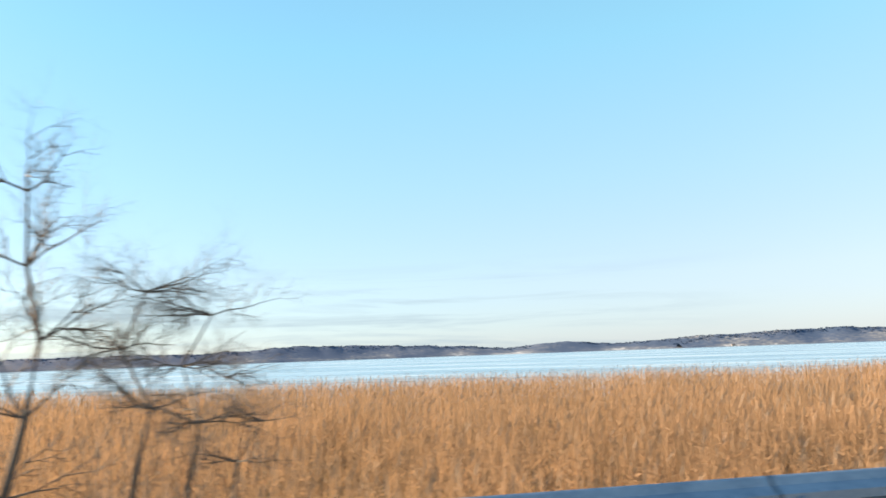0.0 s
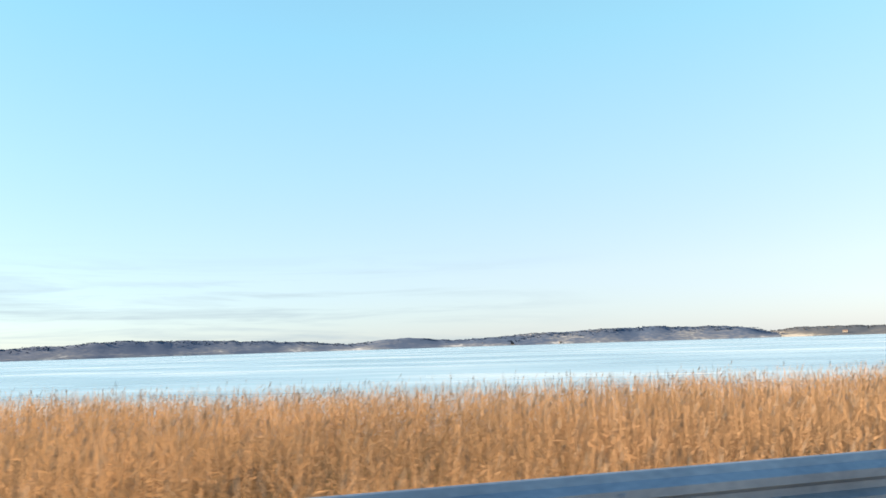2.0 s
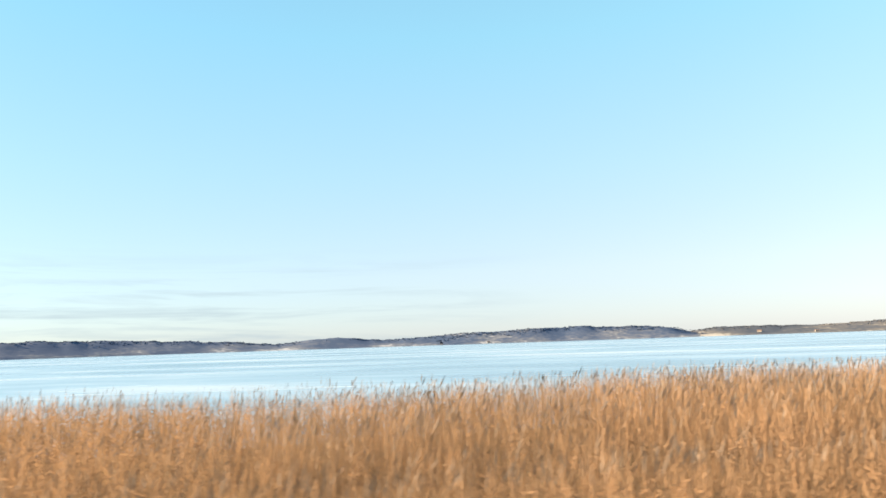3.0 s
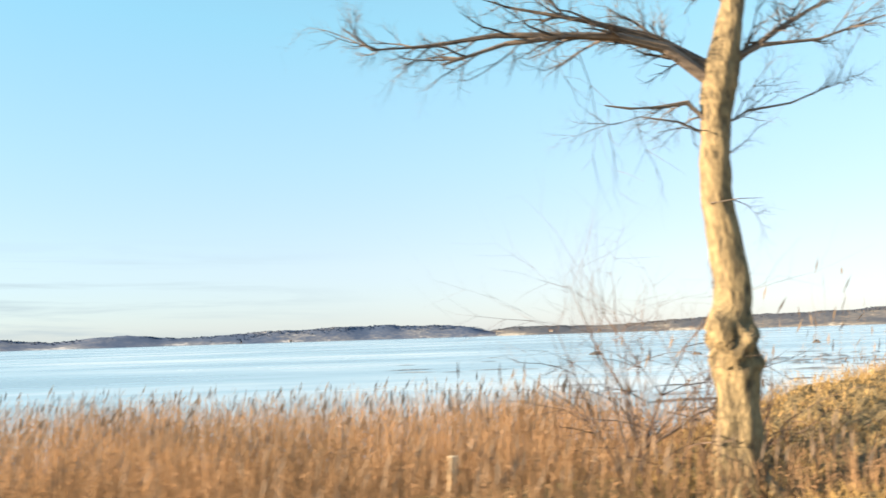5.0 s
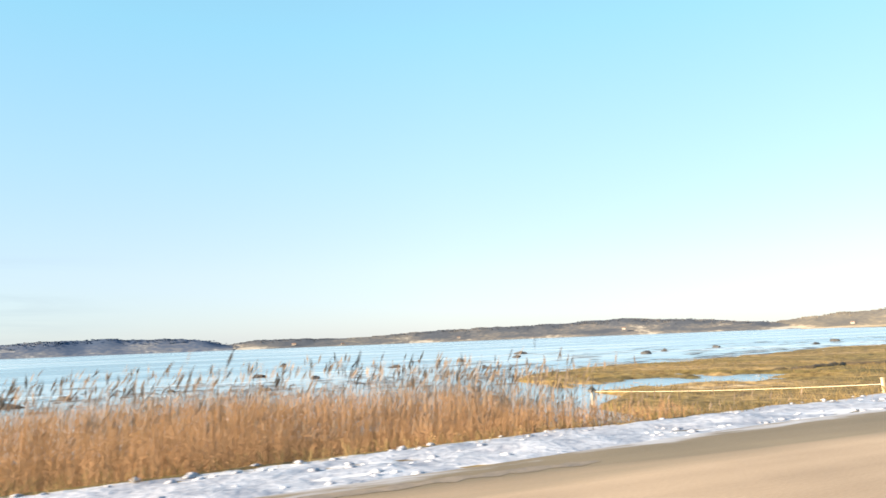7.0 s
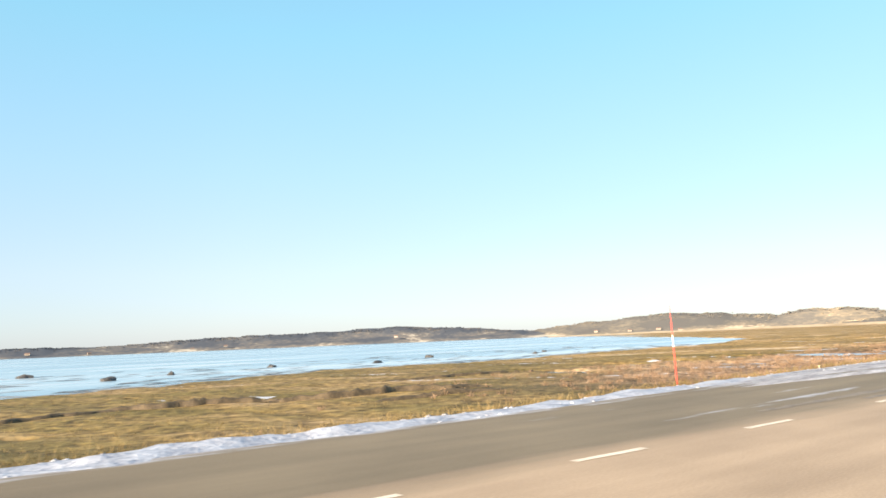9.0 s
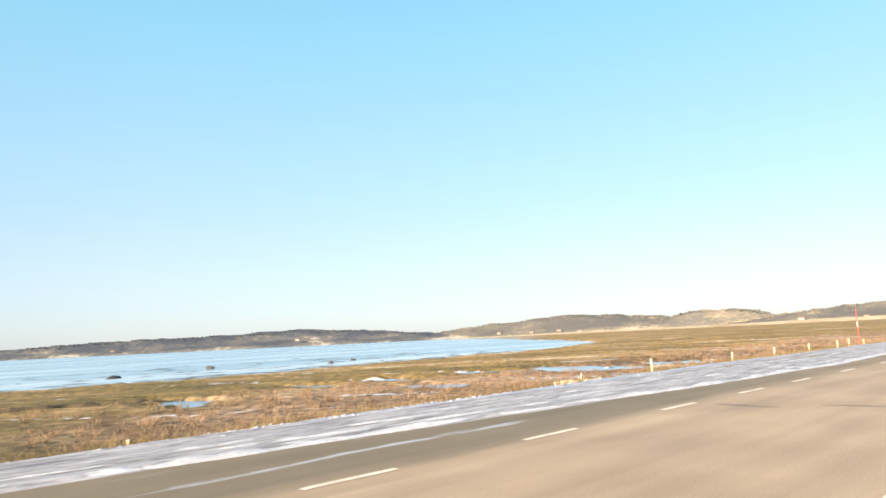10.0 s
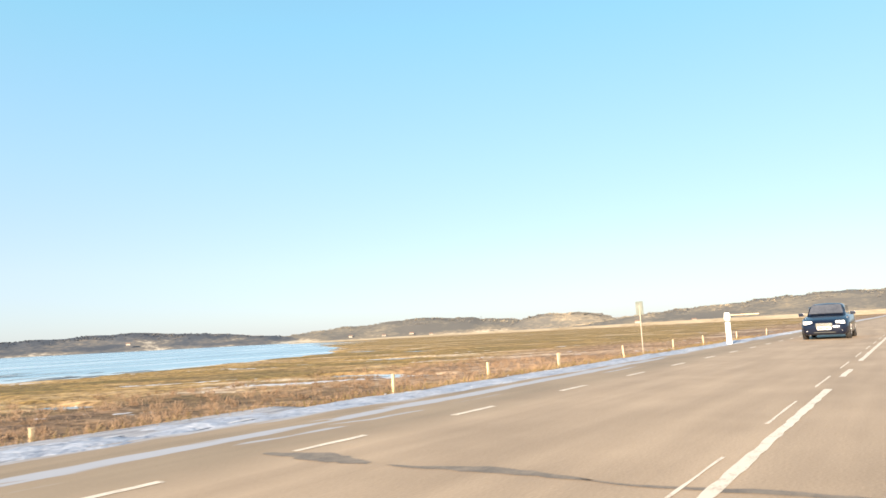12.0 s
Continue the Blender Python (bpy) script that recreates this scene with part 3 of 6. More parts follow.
def ground_snow(s, d):
    e, v = EDGE(s), VERGE(s)
    on_verge = np.interp(s, [130, 134, 148, 156], [0.62, 0.52, 0.52, 0.62]) * smooth(-0.1, 0.2, d - e) * (1 - smooth(-0.15, 0.35, d - v)) * smooth(112, 124, s)
    on_mound = 0.40 * np.exp(-((s - 125.5) / 6.0) ** 4) * smooth(2.6, 3.4, d) * (1 - smooth(7.2, 9.5, d))
    p_, q_ = 0.77 * s + 0.64 * d, 0.77 * d - 0.64 * s
    patches = 0.74 * smooth(186, 206, s) * smooth(v + 2, v + 6, d) * (0.08 + 0.66 * wobble(p_ * 0.62, q_ * 0.10, 7.0) + 0.40 * wobble(p_ * 1.3, q_ * 0.24, 3.0))
    z = land(s, d)
    rims = 0.60 * smooth(-1.32, -1.26, z) * (1 - smooth(-1.23, -1.17, z)) * smooth(166, 169, s) * (0.7 + 0.4 * wobble(s * 0.8, d * 0.7, 9.0))
    return np.maximum.reduce([on_verge, on_mound, patches, rims])


gs = steps((-500, -40, 20), (-40, 105, 1.5), (105, 114, 0.5), (114, 136, 0.11), (136, 140, 0.4), (140, 330, 0.55), (330, 480, 5), (480, 1400, 40), (1400, 3300, 190))
gd = steps((-900, -100, 100), (-100, -6, 8), (-6, 2, 1), (2, 9, 0.12), (9, 16, 0.35), (16, 40, 0.8), (40, 100, 2), (100, 300, 12), (300, 1500, 80), (1500, 3300, 200))
ground = sheet("ground", gs, gd, land, M_GROUND, ground_snow)
GS, GD = np.meshgrid(gs, gd, indexing="ij")
ground.data.attributes.new("belt", "FLOAT", "POINT").data.foreach_set("value", belt_at(GS, GD).ravel().astype(np.float32))
# share of the brighter far-marsh gold, growing with distance
ground.data.attributes.new("dry", "FLOAT", "POINT").data.foreach_set("value", smooth(225, 300, GS + 0.4 * GD + 9 * wobble(GS * 0.07, GD * 0.11, 4.0)).ravel().astype(np.float32))
ground = tagged(ground, "straw-brown coastal marsh ground with pools and old snow", "ground", kind="structure")

wm = bmesh.new()
bmesh.ops.create_grid(wm, x_segments=4, y_segments=4, size=4400)
water = part("water", wm, M_ICE, None)
water.location = (150, 300, WATER)
tagged(water, "pale blue frozen bay with wind-swept snow streaks", "water", kind="structure")


def road_snow(s, d):
    e = EDGE(s)
    edge_ = 0.55 * (1 - smooth(0.0, 0.9, e - d)) * smooth(112, 125, s)
    inner = np.interp(s, [203, 209, 216, 224, 232, 245, 252, 262], [8.2, 7.5, 7.1, 6.3, 5.9, 6.2, 6.9, 8.4])
    ruts = 0.30 * smooth(-0.2, 1.2, np.sin(d * 8.5 + 0.8 * np.sin(s * 0.09) + 1.0) + 0.7 * np.sin(d * 13.0 + 0.5 * s + 2.0) + 0.6 * wobble(s * 0.9, d * 3.0, 2.0))
    bay = (0.62 - 0.7 * ruts) * smooth(201, 207, s) * (1 - smooth(254, 264, s)) * smooth(inner - 0.25, inner + 0.35, d)
    slush = (0.46 + 0.34 * wobble(s * 0.45, d * 4.0, 2.0)) * smooth(194, 202, s) * (1 - smooth(222, 230, s)) * np.exp(-((d - 6.25 - 0.15 * wobble(s * 0.5, d, 1.0)) / 0.2) ** 2)
    ice = (0.44 + 0.32 * wobble(s * 0.38, d * 3.0, 4.0)) * smooth(190, 199, s) * (1 - smooth(214, 222, s)) * (np.exp(-((d - 7.0) / 0.16) ** 2) + 0.8 * np.exp(-((d - 7.7 - 0.1 * wobble(s * 0.4, d, 3.0)) / 0.35) ** 2))
    streak = 0.86 * smooth(249, 256, s) * (1 - smooth(270, 280, s)) * (np.exp(-((d - 6.6 - 0.06 * wobble(s * 0.9, d, 2.0)) / 0.24) ** 2) + 0.75 * np.exp(-((d - 6.05 - 0.05 * wobble(s * 0.7, d, 5.0)) / 0.09) ** 2))
    return np.maximum.reduce([edge_, bay, slush, ice, streak])


rs = steps((-300, 100, 4), (100, 330, 0.8), (330, 700, 12), (700, 1500, 100))
rt = np.concatenate([np.linspace(0, 0.45, 8), np.linspace(0.45, 1, 30)[1:]])
S_, T_ = np.meshgrid(rs, rt, indexing="ij")


def road_sheet():
    D_ = -3.4 + (EDGE(S_) + 0.12 * wobble(S_ * 0.9, S_ * 0.3, 2.0) + 3.4) * T_
    x, y = plan(S_, D_)
    ns, nd = S_.shape
    v = np.stack([x, y, np.zeros_like(x)], -1).reshape(-1, 3)
    i = np.arange(ns * nd).reshape(ns, nd)
    q = np.stack([i[:-1, 1:], i[:-1, :-1], i[1:, :-1], i[1:, 1:]], -1).reshape(-1, 4)
    me = bpy.data.meshes.new("road")
    me.from_pydata(v.tolist(), [], q.tolist())
    li = np.empty(len(me.loops), np.int32)
    me.loops.foreach_get("vertex_index", li)
    me.uv_layers.new(name="UVMap").data.foreach_set("uv", np.stack([S_.ravel(), D_.ravel()], -1)[li].ravel().astype(np.float32))
    me.attributes.new("snow", "FLOAT", "POINT").data.foreach_set("value", road_snow(S_, D_).ravel().astype(np.float32))
    me.materials.append(M_ASPHALT)
    return tagged(new("road", me), "worn sunlit two-lane asphalt road with icy shoulder", "road", kind="structure")


road = road_sheet()


def strip(name, s0, s1, d, w, z, material, parent, n=2, ragged=0.0):
    ss = np.linspace(s0, s1, n)
    left, rightw = [], []
    rnd = random.Random(int(s0 * 10 + d * 100))
    for s in ss:
        a, b = (rnd.uniform(-ragged, ragged) for _ in range(2))
        left.append((*[float(k) for k in plan(s, d + w / 2 + a)], z))
        rightw.append((*[float(k) for k in plan(s, d - w / 2 + b)], z))
    faces = [(i, i + 1, n + i + 1, n + i) for i in range(n - 1)]
    me = mesh_from(name, [(*q[:2], q[2]) for q in rightw + left], [f for f in faces], material)
    ob = new(name, me)
    ob.parent = parent
    return ob


def LINE(s):
    return float(np.interp(s, [140, 165, 190, 206, 216, 270], [3.6, 4.0, 4.85, 5.0, 5.16, 5.16]))


for s0 in [163.3 + 3.0 * k for k in range(13)] + [203.0, 206.1, 209.4, 211.9, 214.5, 217.5, 220.7, 223.4, 225.9, 228.9, 232.2, 234.6, 237.1, 240.4, 243.2, 245.7, 248.9, 252.3, 255.0, 257.5, 260.3, 263.6] + [266.9 + 3.2 * k for k in range(18)]:
    strip("edge_dash", s0, s0 + 1.05, LINE(s0), 0.10, 0.004, M_LINE, road, 6, 0.010)
for s0 in np.arange(140.3, 300, 4.0):
    strip("centre_dash", s0, s0 + 2.1, 1.38, 0.03, 0.004, M_LINE, road, 8, 0.008)
for s0, s1 in ((126, 264.0), (266.2, 268.0), (270.6, 420)):
    strip("centre_line", s0, s1, 1.18, 0.095, 0.004, M_LINE, road, int((s1 - s0) * 5), 0.012)

# ---- far hills ----
def hill_range(name, label, pts, deep, seed, material=None, rough=1.3, woods_of=None):
    """A wooded ridge with its foot on the shore: crest points x, y, height above the water."""
    P = np.array(pts, float)
    run = np.concatenate([[0], np.cumsum(np.hypot(*np.diff(P[:, :2], axis=0).T))])
    n = max(int(run[-1] / 9), 12)
    u = np.linspace(0, run[-1], n)
    cx, cy, ch = (np.interp(u, run, P[:, k]) for k in range(3))
    k5 = np.ones(5) / 5
    ch = np.convolve(np.pad(ch, 2, mode="edge"), k5, "valid")
    ch = ch * (1 + 0.10 * wobble(u * 0.035, u * 0.01 + seed, seed)) + rough * wobble(u * 0.11, u * 0.07, seed + 2)
    away = np.stack([cx - 150, cy - 60], -1)
    away /= np.linalg.norm(away, axis=1)[:, None]
    rows = np.array([-1.0, -0.93, -0.8, -0.6, -0.4, -0.2, 0.0, 0.4, 1.0])
    prof = np.array([-0.02, 0.10, 0.22, 0.42, 0.66, 0.88, 1.0, 0.8, 0.0])
    verts = []
    for r, pr in zip(rows, prof):
        x, y = cx + away[:, 0] * r * deep, cy + away[:, 1] * r * deep
        z = WATER - 0.4 + np.maximum(ch, 0.5) * pr * (1 + (0.16 * wobble(x * 0.021, y * 0.021, seed) if 0 < pr < 1 else 0))
        verts.append(np.stack([x, y, z], -1))
    v = np.array(verts)
    nr = len(rows)
    i = np.arange(nr * n).reshape(nr, n)
    q = np.stack([i[:-1, :-1], i[:-1, 1:], i[1:, 1:], i[1:, :-1]], -1).reshape(-1, 4)
    me = bpy.data.meshes.new(name)
    me.from_pydata(v.reshape(-1, 3).tolist(), [], q.tolist())
    me.polygons.foreach_set("use_smooth", [True] * len(me.polygons))
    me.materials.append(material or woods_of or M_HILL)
    ob = tagged(new(name, me), label, "hill", kind="structure")
    if material:
        return ob
    # crowns of leafless woods along the ridge
    rg = np.random.default_rng(int(seed * 10) + 3)
    m = n * 26
    j = rg.integers(0, n, m)
    r = rg.choice(np.array([0, 1, 2, 3, 4, 5, 6, 7]), m, p=[0.0, 0.0, 0.0, 0.0, 0.06, 0.34, 0.50, 0.10])
    wood = wobble(cx[j] * 0.012 + r * 0.5, cy[j] * 0.012, seed + 1)
    keep = wood > -0.45
    j, r = j[keep], r[keep]
    mid = rg.random(len(j))[:, None]
    c = v[r, j] * (1 - mid) + v[r + 1, j] * mid + rg.normal(0, 1, (len(j), 3)) * np.array([6, 6, 0])
    hgt, wid = rg.uniform(0.2, 0.8, len(j)), rg.uniform(1.4, 3.4, len(j))
    ang = rg.uniform(0, math.pi, len(j))
    vv, tt = [], []
    for a0 in (0.0, math.pi / 2):
        ux, uy = np.cos(ang + a0) * wid, np.sin(ang + a0) * wid
        base = len(vv) and sum(len(q_) for q_ in vv) or 0
        low = c - np.array([0, 0, 1.0])
        quad = np.stack([low - np.stack([ux, uy, ux * 0], -1) * 0.6, low + np.stack([ux, uy, ux * 0], -1) * 0.6,
                         c + np.stack([ux * 0.9, uy * 0.9, hgt * 0.6], -1), c + np.stack([ux * 0.1, uy * 0.1, hgt], -1), c - np.stack([ux * 0.9, uy * 0.9, -hgt * 0.55], -1)], 1)
        vv.append(quad.reshape(-1, 3))
        o = base + np.arange(len(j)) * 5
        for f in ((0, 1, 2), (0, 2, 4), (4, 2, 3)):
            tt.append(np.stack([o + f[0], o + f[1], o + f[2]], -1))
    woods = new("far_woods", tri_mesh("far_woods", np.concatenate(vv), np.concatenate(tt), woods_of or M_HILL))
    tagged(woods, "leafless brown-grey woods on a far hillside", "woods", kind="stuff")
    return ob


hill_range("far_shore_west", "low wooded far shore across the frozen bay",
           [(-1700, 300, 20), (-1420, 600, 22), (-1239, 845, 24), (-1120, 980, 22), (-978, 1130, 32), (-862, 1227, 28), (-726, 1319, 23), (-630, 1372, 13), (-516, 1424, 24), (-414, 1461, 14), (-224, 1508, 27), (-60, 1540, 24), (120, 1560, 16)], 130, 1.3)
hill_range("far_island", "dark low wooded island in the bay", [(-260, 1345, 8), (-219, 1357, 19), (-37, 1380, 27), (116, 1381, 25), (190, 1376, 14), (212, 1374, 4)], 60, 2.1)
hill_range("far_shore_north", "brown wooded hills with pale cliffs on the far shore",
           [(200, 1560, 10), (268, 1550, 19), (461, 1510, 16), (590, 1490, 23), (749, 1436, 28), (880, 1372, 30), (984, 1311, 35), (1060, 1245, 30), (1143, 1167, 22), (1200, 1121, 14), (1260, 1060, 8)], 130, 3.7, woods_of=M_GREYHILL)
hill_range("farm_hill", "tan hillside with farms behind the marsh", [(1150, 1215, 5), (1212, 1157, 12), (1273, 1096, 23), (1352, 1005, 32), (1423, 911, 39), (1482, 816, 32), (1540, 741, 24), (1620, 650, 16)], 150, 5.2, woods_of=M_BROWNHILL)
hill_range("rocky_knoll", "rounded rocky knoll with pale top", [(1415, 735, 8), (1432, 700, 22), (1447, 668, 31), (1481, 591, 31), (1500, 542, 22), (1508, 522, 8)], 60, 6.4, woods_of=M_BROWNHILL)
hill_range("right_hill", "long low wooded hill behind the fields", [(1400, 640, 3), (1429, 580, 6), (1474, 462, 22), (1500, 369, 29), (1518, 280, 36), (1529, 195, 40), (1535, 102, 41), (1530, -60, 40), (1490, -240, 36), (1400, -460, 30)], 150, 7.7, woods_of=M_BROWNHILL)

hill_range("far_field", "pale stubble field along the foot of the hills", [(860, 730, 1.6), (905, 665, 2.2), (1015, 513, 3.0), (1082, 371, 3.8), (1122, 219, 5.2), (1136, 63, 6.0), (1105, -170, 6.0)], 40, 8.3, M_FIELD, 0.35)

# ---- reeds, grass: too many to count ----
def blades(s, d, z, height, width, lean, rng, plume=None, leaves=2, fat=1.0, loose=0.0):
    """Stalks with leaves; returns vertices and triangles for stems, and for plumes."""
    n = len(s)
    x, y = plan(s, d)
    base = np.stack([x, y, z], -1)
    ang = rng.uniform(0, 2 * math.pi, n)
    wind = np.stack([rng.normal(0.03, lean, n), rng.normal(-0.02, lean, n), np.ones(n)], -1)
    top = base + wind * height[:, None]
    side = np.stack([np.cos(ang), np.sin(ang), np.zeros(n)], -1) * (width / 2)[:, None]
    v = [np.stack([base - side, base + side, top + side * 0.5, top - side * 0.5], 1)]
    per, tri = 4, [(0, 1, 2), (0, 2, 3)]
    for k in range(leaves):
        f = rng.uniform(0.25, 0.8, n)[:, None]
        a2 = rng.uniform(0, 2 * math.pi, n)
        out = np.stack([np.cos(a2), np.sin(a2), rng.uniform(-0.3 - 0.6 * loose, 3.6 - 2.0 * loose, n)], -1) * 0.55 * (height * rng.uniform(0.08, 0.24 + 0.07 * loose, n))[:, None]
        root = base + (top - base) * f
        w = np.array([0, 0, 1.0]) * (width * (0.9 + 0.6 * loose))[:, None]
        v.append(np.stack([root - w, root + w, root + out], 1))
        tri.append((per, per + 1, per + 2))
        per += 3
    verts = np.concatenate(v, 1).reshape(-1, 3)
    o = np.arange(n) * per
    tris = np.concatenate([np.stack([o + t[0], o + t[1], o + t[2]], -1) for t in tri])
    if plume is None:
        return verts, tris
    k = np.nonzero(rng.random(n) < plume)[0]
    tip = top[k]
    droop = np.stack([rng.uniform(-0.01, 0.08, len(k)), rng.uniform(-0.03, 0.03, len(k)), rng.uniform(0.10, 0.20, len(k))], -1) * np.array([1 + 0.7 * (fat - 1), 1.0, 0.7 + 0.3 * fat])
    a3 = rng.uniform(0, math.pi, len(k))
    wd = np.stack([np.cos(a3), np.sin(a3), np.zeros(len(k))], -1) * rng.uniform(0.005, 0.011, len(k))[:, None] * fat
    pv = np.stack([tip - droop * 0.25, tip + droop * 0.35 + wd, tip + droop, tip + droop * 0.35 - wd], 1).reshape(-1, 3)
    q = np.arange(len(k)) * 4
    pt = np.concatenate([np.stack([q, q + 1, q + 2], -1), np.stack([q, q + 2, q + 3], -1)])
    return verts, tris, pv, pt


def reed_bed(name, label, s0, s1, per_m2, height, plume, seed, near=0.4, beyond=0.0, width=0.0095, tall=None, loose=0.25, material=None):
    rng = np.random.default_rng(seed)
    n = int((s1 - s0) * 34 * per_m2)
    s, d = rng.uniform(s0, s1, n), rng.uniform(2, 36, n)
    inner = VERGE(s) + near + np.interp(s, [127, 132, 137, 141], [4.5, 3.6, 1.5, 0.0]) * (s > 125) + 0.5 * wobble(s * 0.8, s * 0.21, seed)
    outer = SHORE(s) + beyond + 0.8 * wobble(s * 0.5, s * 0.17, seed + 1)
    clump = 0.62 + 0.5 * wobble(s * 0.7, d * 0.8, seed + 2)
    keep = (d > inner) & (d < outer) & (rng.random(n) < clump * (1 - 0.55 * smooth(11, 22, d)))
    s, d, inner, outer = s[keep], d[keep], inner[keep], outer[keep]
    grow = 0.35 + 0.65 * smooth(0, 3.0, d - inner)
    thin = 0.75 + 0.25 * (1 - smooth(-2.0, 0.0, d - outer))
    hh = height if tall is None else np.interp(s, *tall)
    h = hh * grow * thin * rng.normal(1.0, 0.085, len(s)) * (1 + 0.10 * wobble(s * 0.45, d * 0.5, seed + 3))
    z = np.maximum(land(s, d), WATER - 0.02) - 0.02
    crown = np.interp(s, [0, 60, 100, 118, 129, 137, 142, 145.5, 147.3, 150.0, 150.8, 151.8, 154, 160], [0.32, 0.3, 0.35, 0.2, 0.12, 0.10, 0.17, 0.17, 0.08, -0.02, 0.12, 0.34, 0.44, 0.44])
    crown = crown - (0.09 - 0.03 * smooth(151, 154, s)) * (d - 12) * smooth(138, 144, s)
    h = np.minimum(h, crown + rng.normal(0, 0.06, len(s)) - z)
    h = np.maximum(h, 0.12)
    v, t, pv, pt = blades(s, d, z, h, rng.uniform(0.6, 1.3, len(s)) * width, 0.12, rng, plume, 3, 1.0, loose)
    ob = new(name, tri_mesh(name, v, t, material or M_REED))
    tagged(ob, label, "reeds", kind="stuff")
    pl = new("reed_plumes", tri_mesh("reed_plumes", pv, pt, M_PLUME))
    tagged(pl, "grey-brown feathery seed heads of dry reeds", "reeds", kind="stuff")


reed_bed("reed_bed", "dense straw-orange dry reed bed behind the guard rail", -14, 66, 112, 1.42, 0.16, 11, near=0.1, width=0.0092, loose=0.8)
reed_bed("reed_bed", "tall straw-orange dry reeds below the road bank", 66, 118, 135, 1.42, 0.22, 12, near=0.2, width=0.009, tall=([66, 84, 96, 110, 118], [1.4, 1.5, 1.55, 1.35, 1.25]))
reed_bed("reed_bed", "low dull brown reed bed at the edge of the frozen bay", 129, 150.6, 150, 1.3, 0.22, 13, near=0.35, width=0.0088, tall=([129, 138, 143, 147, 150], [1.15, 1.05, 1.0, 1.0, 1.1]), material=M_BROWNREED)
reed_bed("reed_bed", "golden dry reed bed at the edge of the frozen bay", 150.4, 163.5, 150, 1.3, 0.22, 14, near=0.35, width=0.0088, tall=([150, 153, 160.5, 162, 163.5], [1.2, 1.45, 1.4, 0.9, 0.4]))


def stray_reeds():
    rng = np.random.default_rng(5)

    def stand(label, plume_label, s, d, h, width, lean, fat, plume=0.95, material=M_REED):
        z = np.maximum(land(s, d), WATER) - 0.02
        v, t, pv, pt = blades(s, d, z, h, np.full(len(s), width), lean, rng, plume, 2, fat)
        tagged(new("tall_reeds", tri_mesh("tall_reeds", v, t, material)), label, "reeds", kind="stuff")
        tagged(new("reed_plumes", tri_mesh("reed_plumes", pv, pt, M_PLUME)), plume_label, "reeds", kind="stuff")

    n = 150
    s, d = rng.uniform(114.5, 124.2, n), rng.uniform(7.0, 10.2, n)
    stand("single tall dry reeds behind the snowy mound", "dark feathery seed heads of tall reeds", s, d,
          np.minimum(rng.uniform(0.7, 1.8, n), 1.92 - land(s, d)), 0.0035, 0.09, 1.6)
    n = 720
    s = rng.uniform(150.8, 162.5, n)
    d = rng.uniform(VERGE(s) + 1.5, SHORE(s) - 0.5)
    stand("taller dry reeds rising above the reed bed", "dark drooping seed heads above the reed bed", s, d,
          np.interp(s, [150.8, 153, 160, 162.5], [1.45, 1.85, 1.9, 1.5]) * rng.uniform(0.80, 1.06, n), 0.005, 0.09, 2.3)
    n = 420
    s = rng.uniform(130, 142, n)
    d = rng.uniform(VERGE(s) + 5.0, SHORE(s) + 0.8)
    stand("taller dry reeds at the water's edge", "dark seed heads of reeds at the water's edge", s, d, rng.uniform(0.95, 1.25, n), 0.005, 0.09, 2.1)
    n = 1400
    s = rng.uniform(68, 117, n)
    d = rng.uniform(VERGE(s) + 4.0, SHORE(s) + 0.5)
    stand("taller dry reeds rising above the reed bed", "dark seed heads above the reed bed", s, d, rng.uniform(1.25, 1.52, n), 0.005, 0.09, 1.8)
    n = 1000
    s = 160.5 + 4.8 * rng.random(n) ** 1.3
    d = rng.uniform(12.0, 18.5, n)
    stand("grey dry reeds standing in the ice", "dark seed heads of reeds in the ice", s, d,
          np.interp(s, [160.5, 163.4, 164.6, 165.4], [1.75, 1.5, 0.9, 0.4]) * rng.uniform(0.5, 1.08, n), 0.009, 0.10, 2.0, 0.6, M_GREYREED)
    n = 90
    s, d = rng.uniform(165, 168.6, n), rng.uniform(10.4, 15.5, n)
    stand("low sparse reeds by the snowy bank", "dark seed heads of low reeds", s, d, rng.uniform(0.3, 0.8, n), 0.009, 0.12, 1.8, 0.7, M_GREYREED)



stray_reeds()


def tufts(name, label, s, d, h, w, seed, material, leaves=3, lean=0.3):
    rng = np.random.default_rng(seed)
    z = land(s, d) - 0.01
    keep = z > WATER - 0.03
    s, d, z, h = s[keep], d[keep], z[keep], h[keep]
    v, t = blades(s, d, z, h, np.full(len(s), w), lean, rng, None, leaves)
    return tagged(new(name, tri_mesh(name, v, t, material)), label, "grass", kind="stuff")


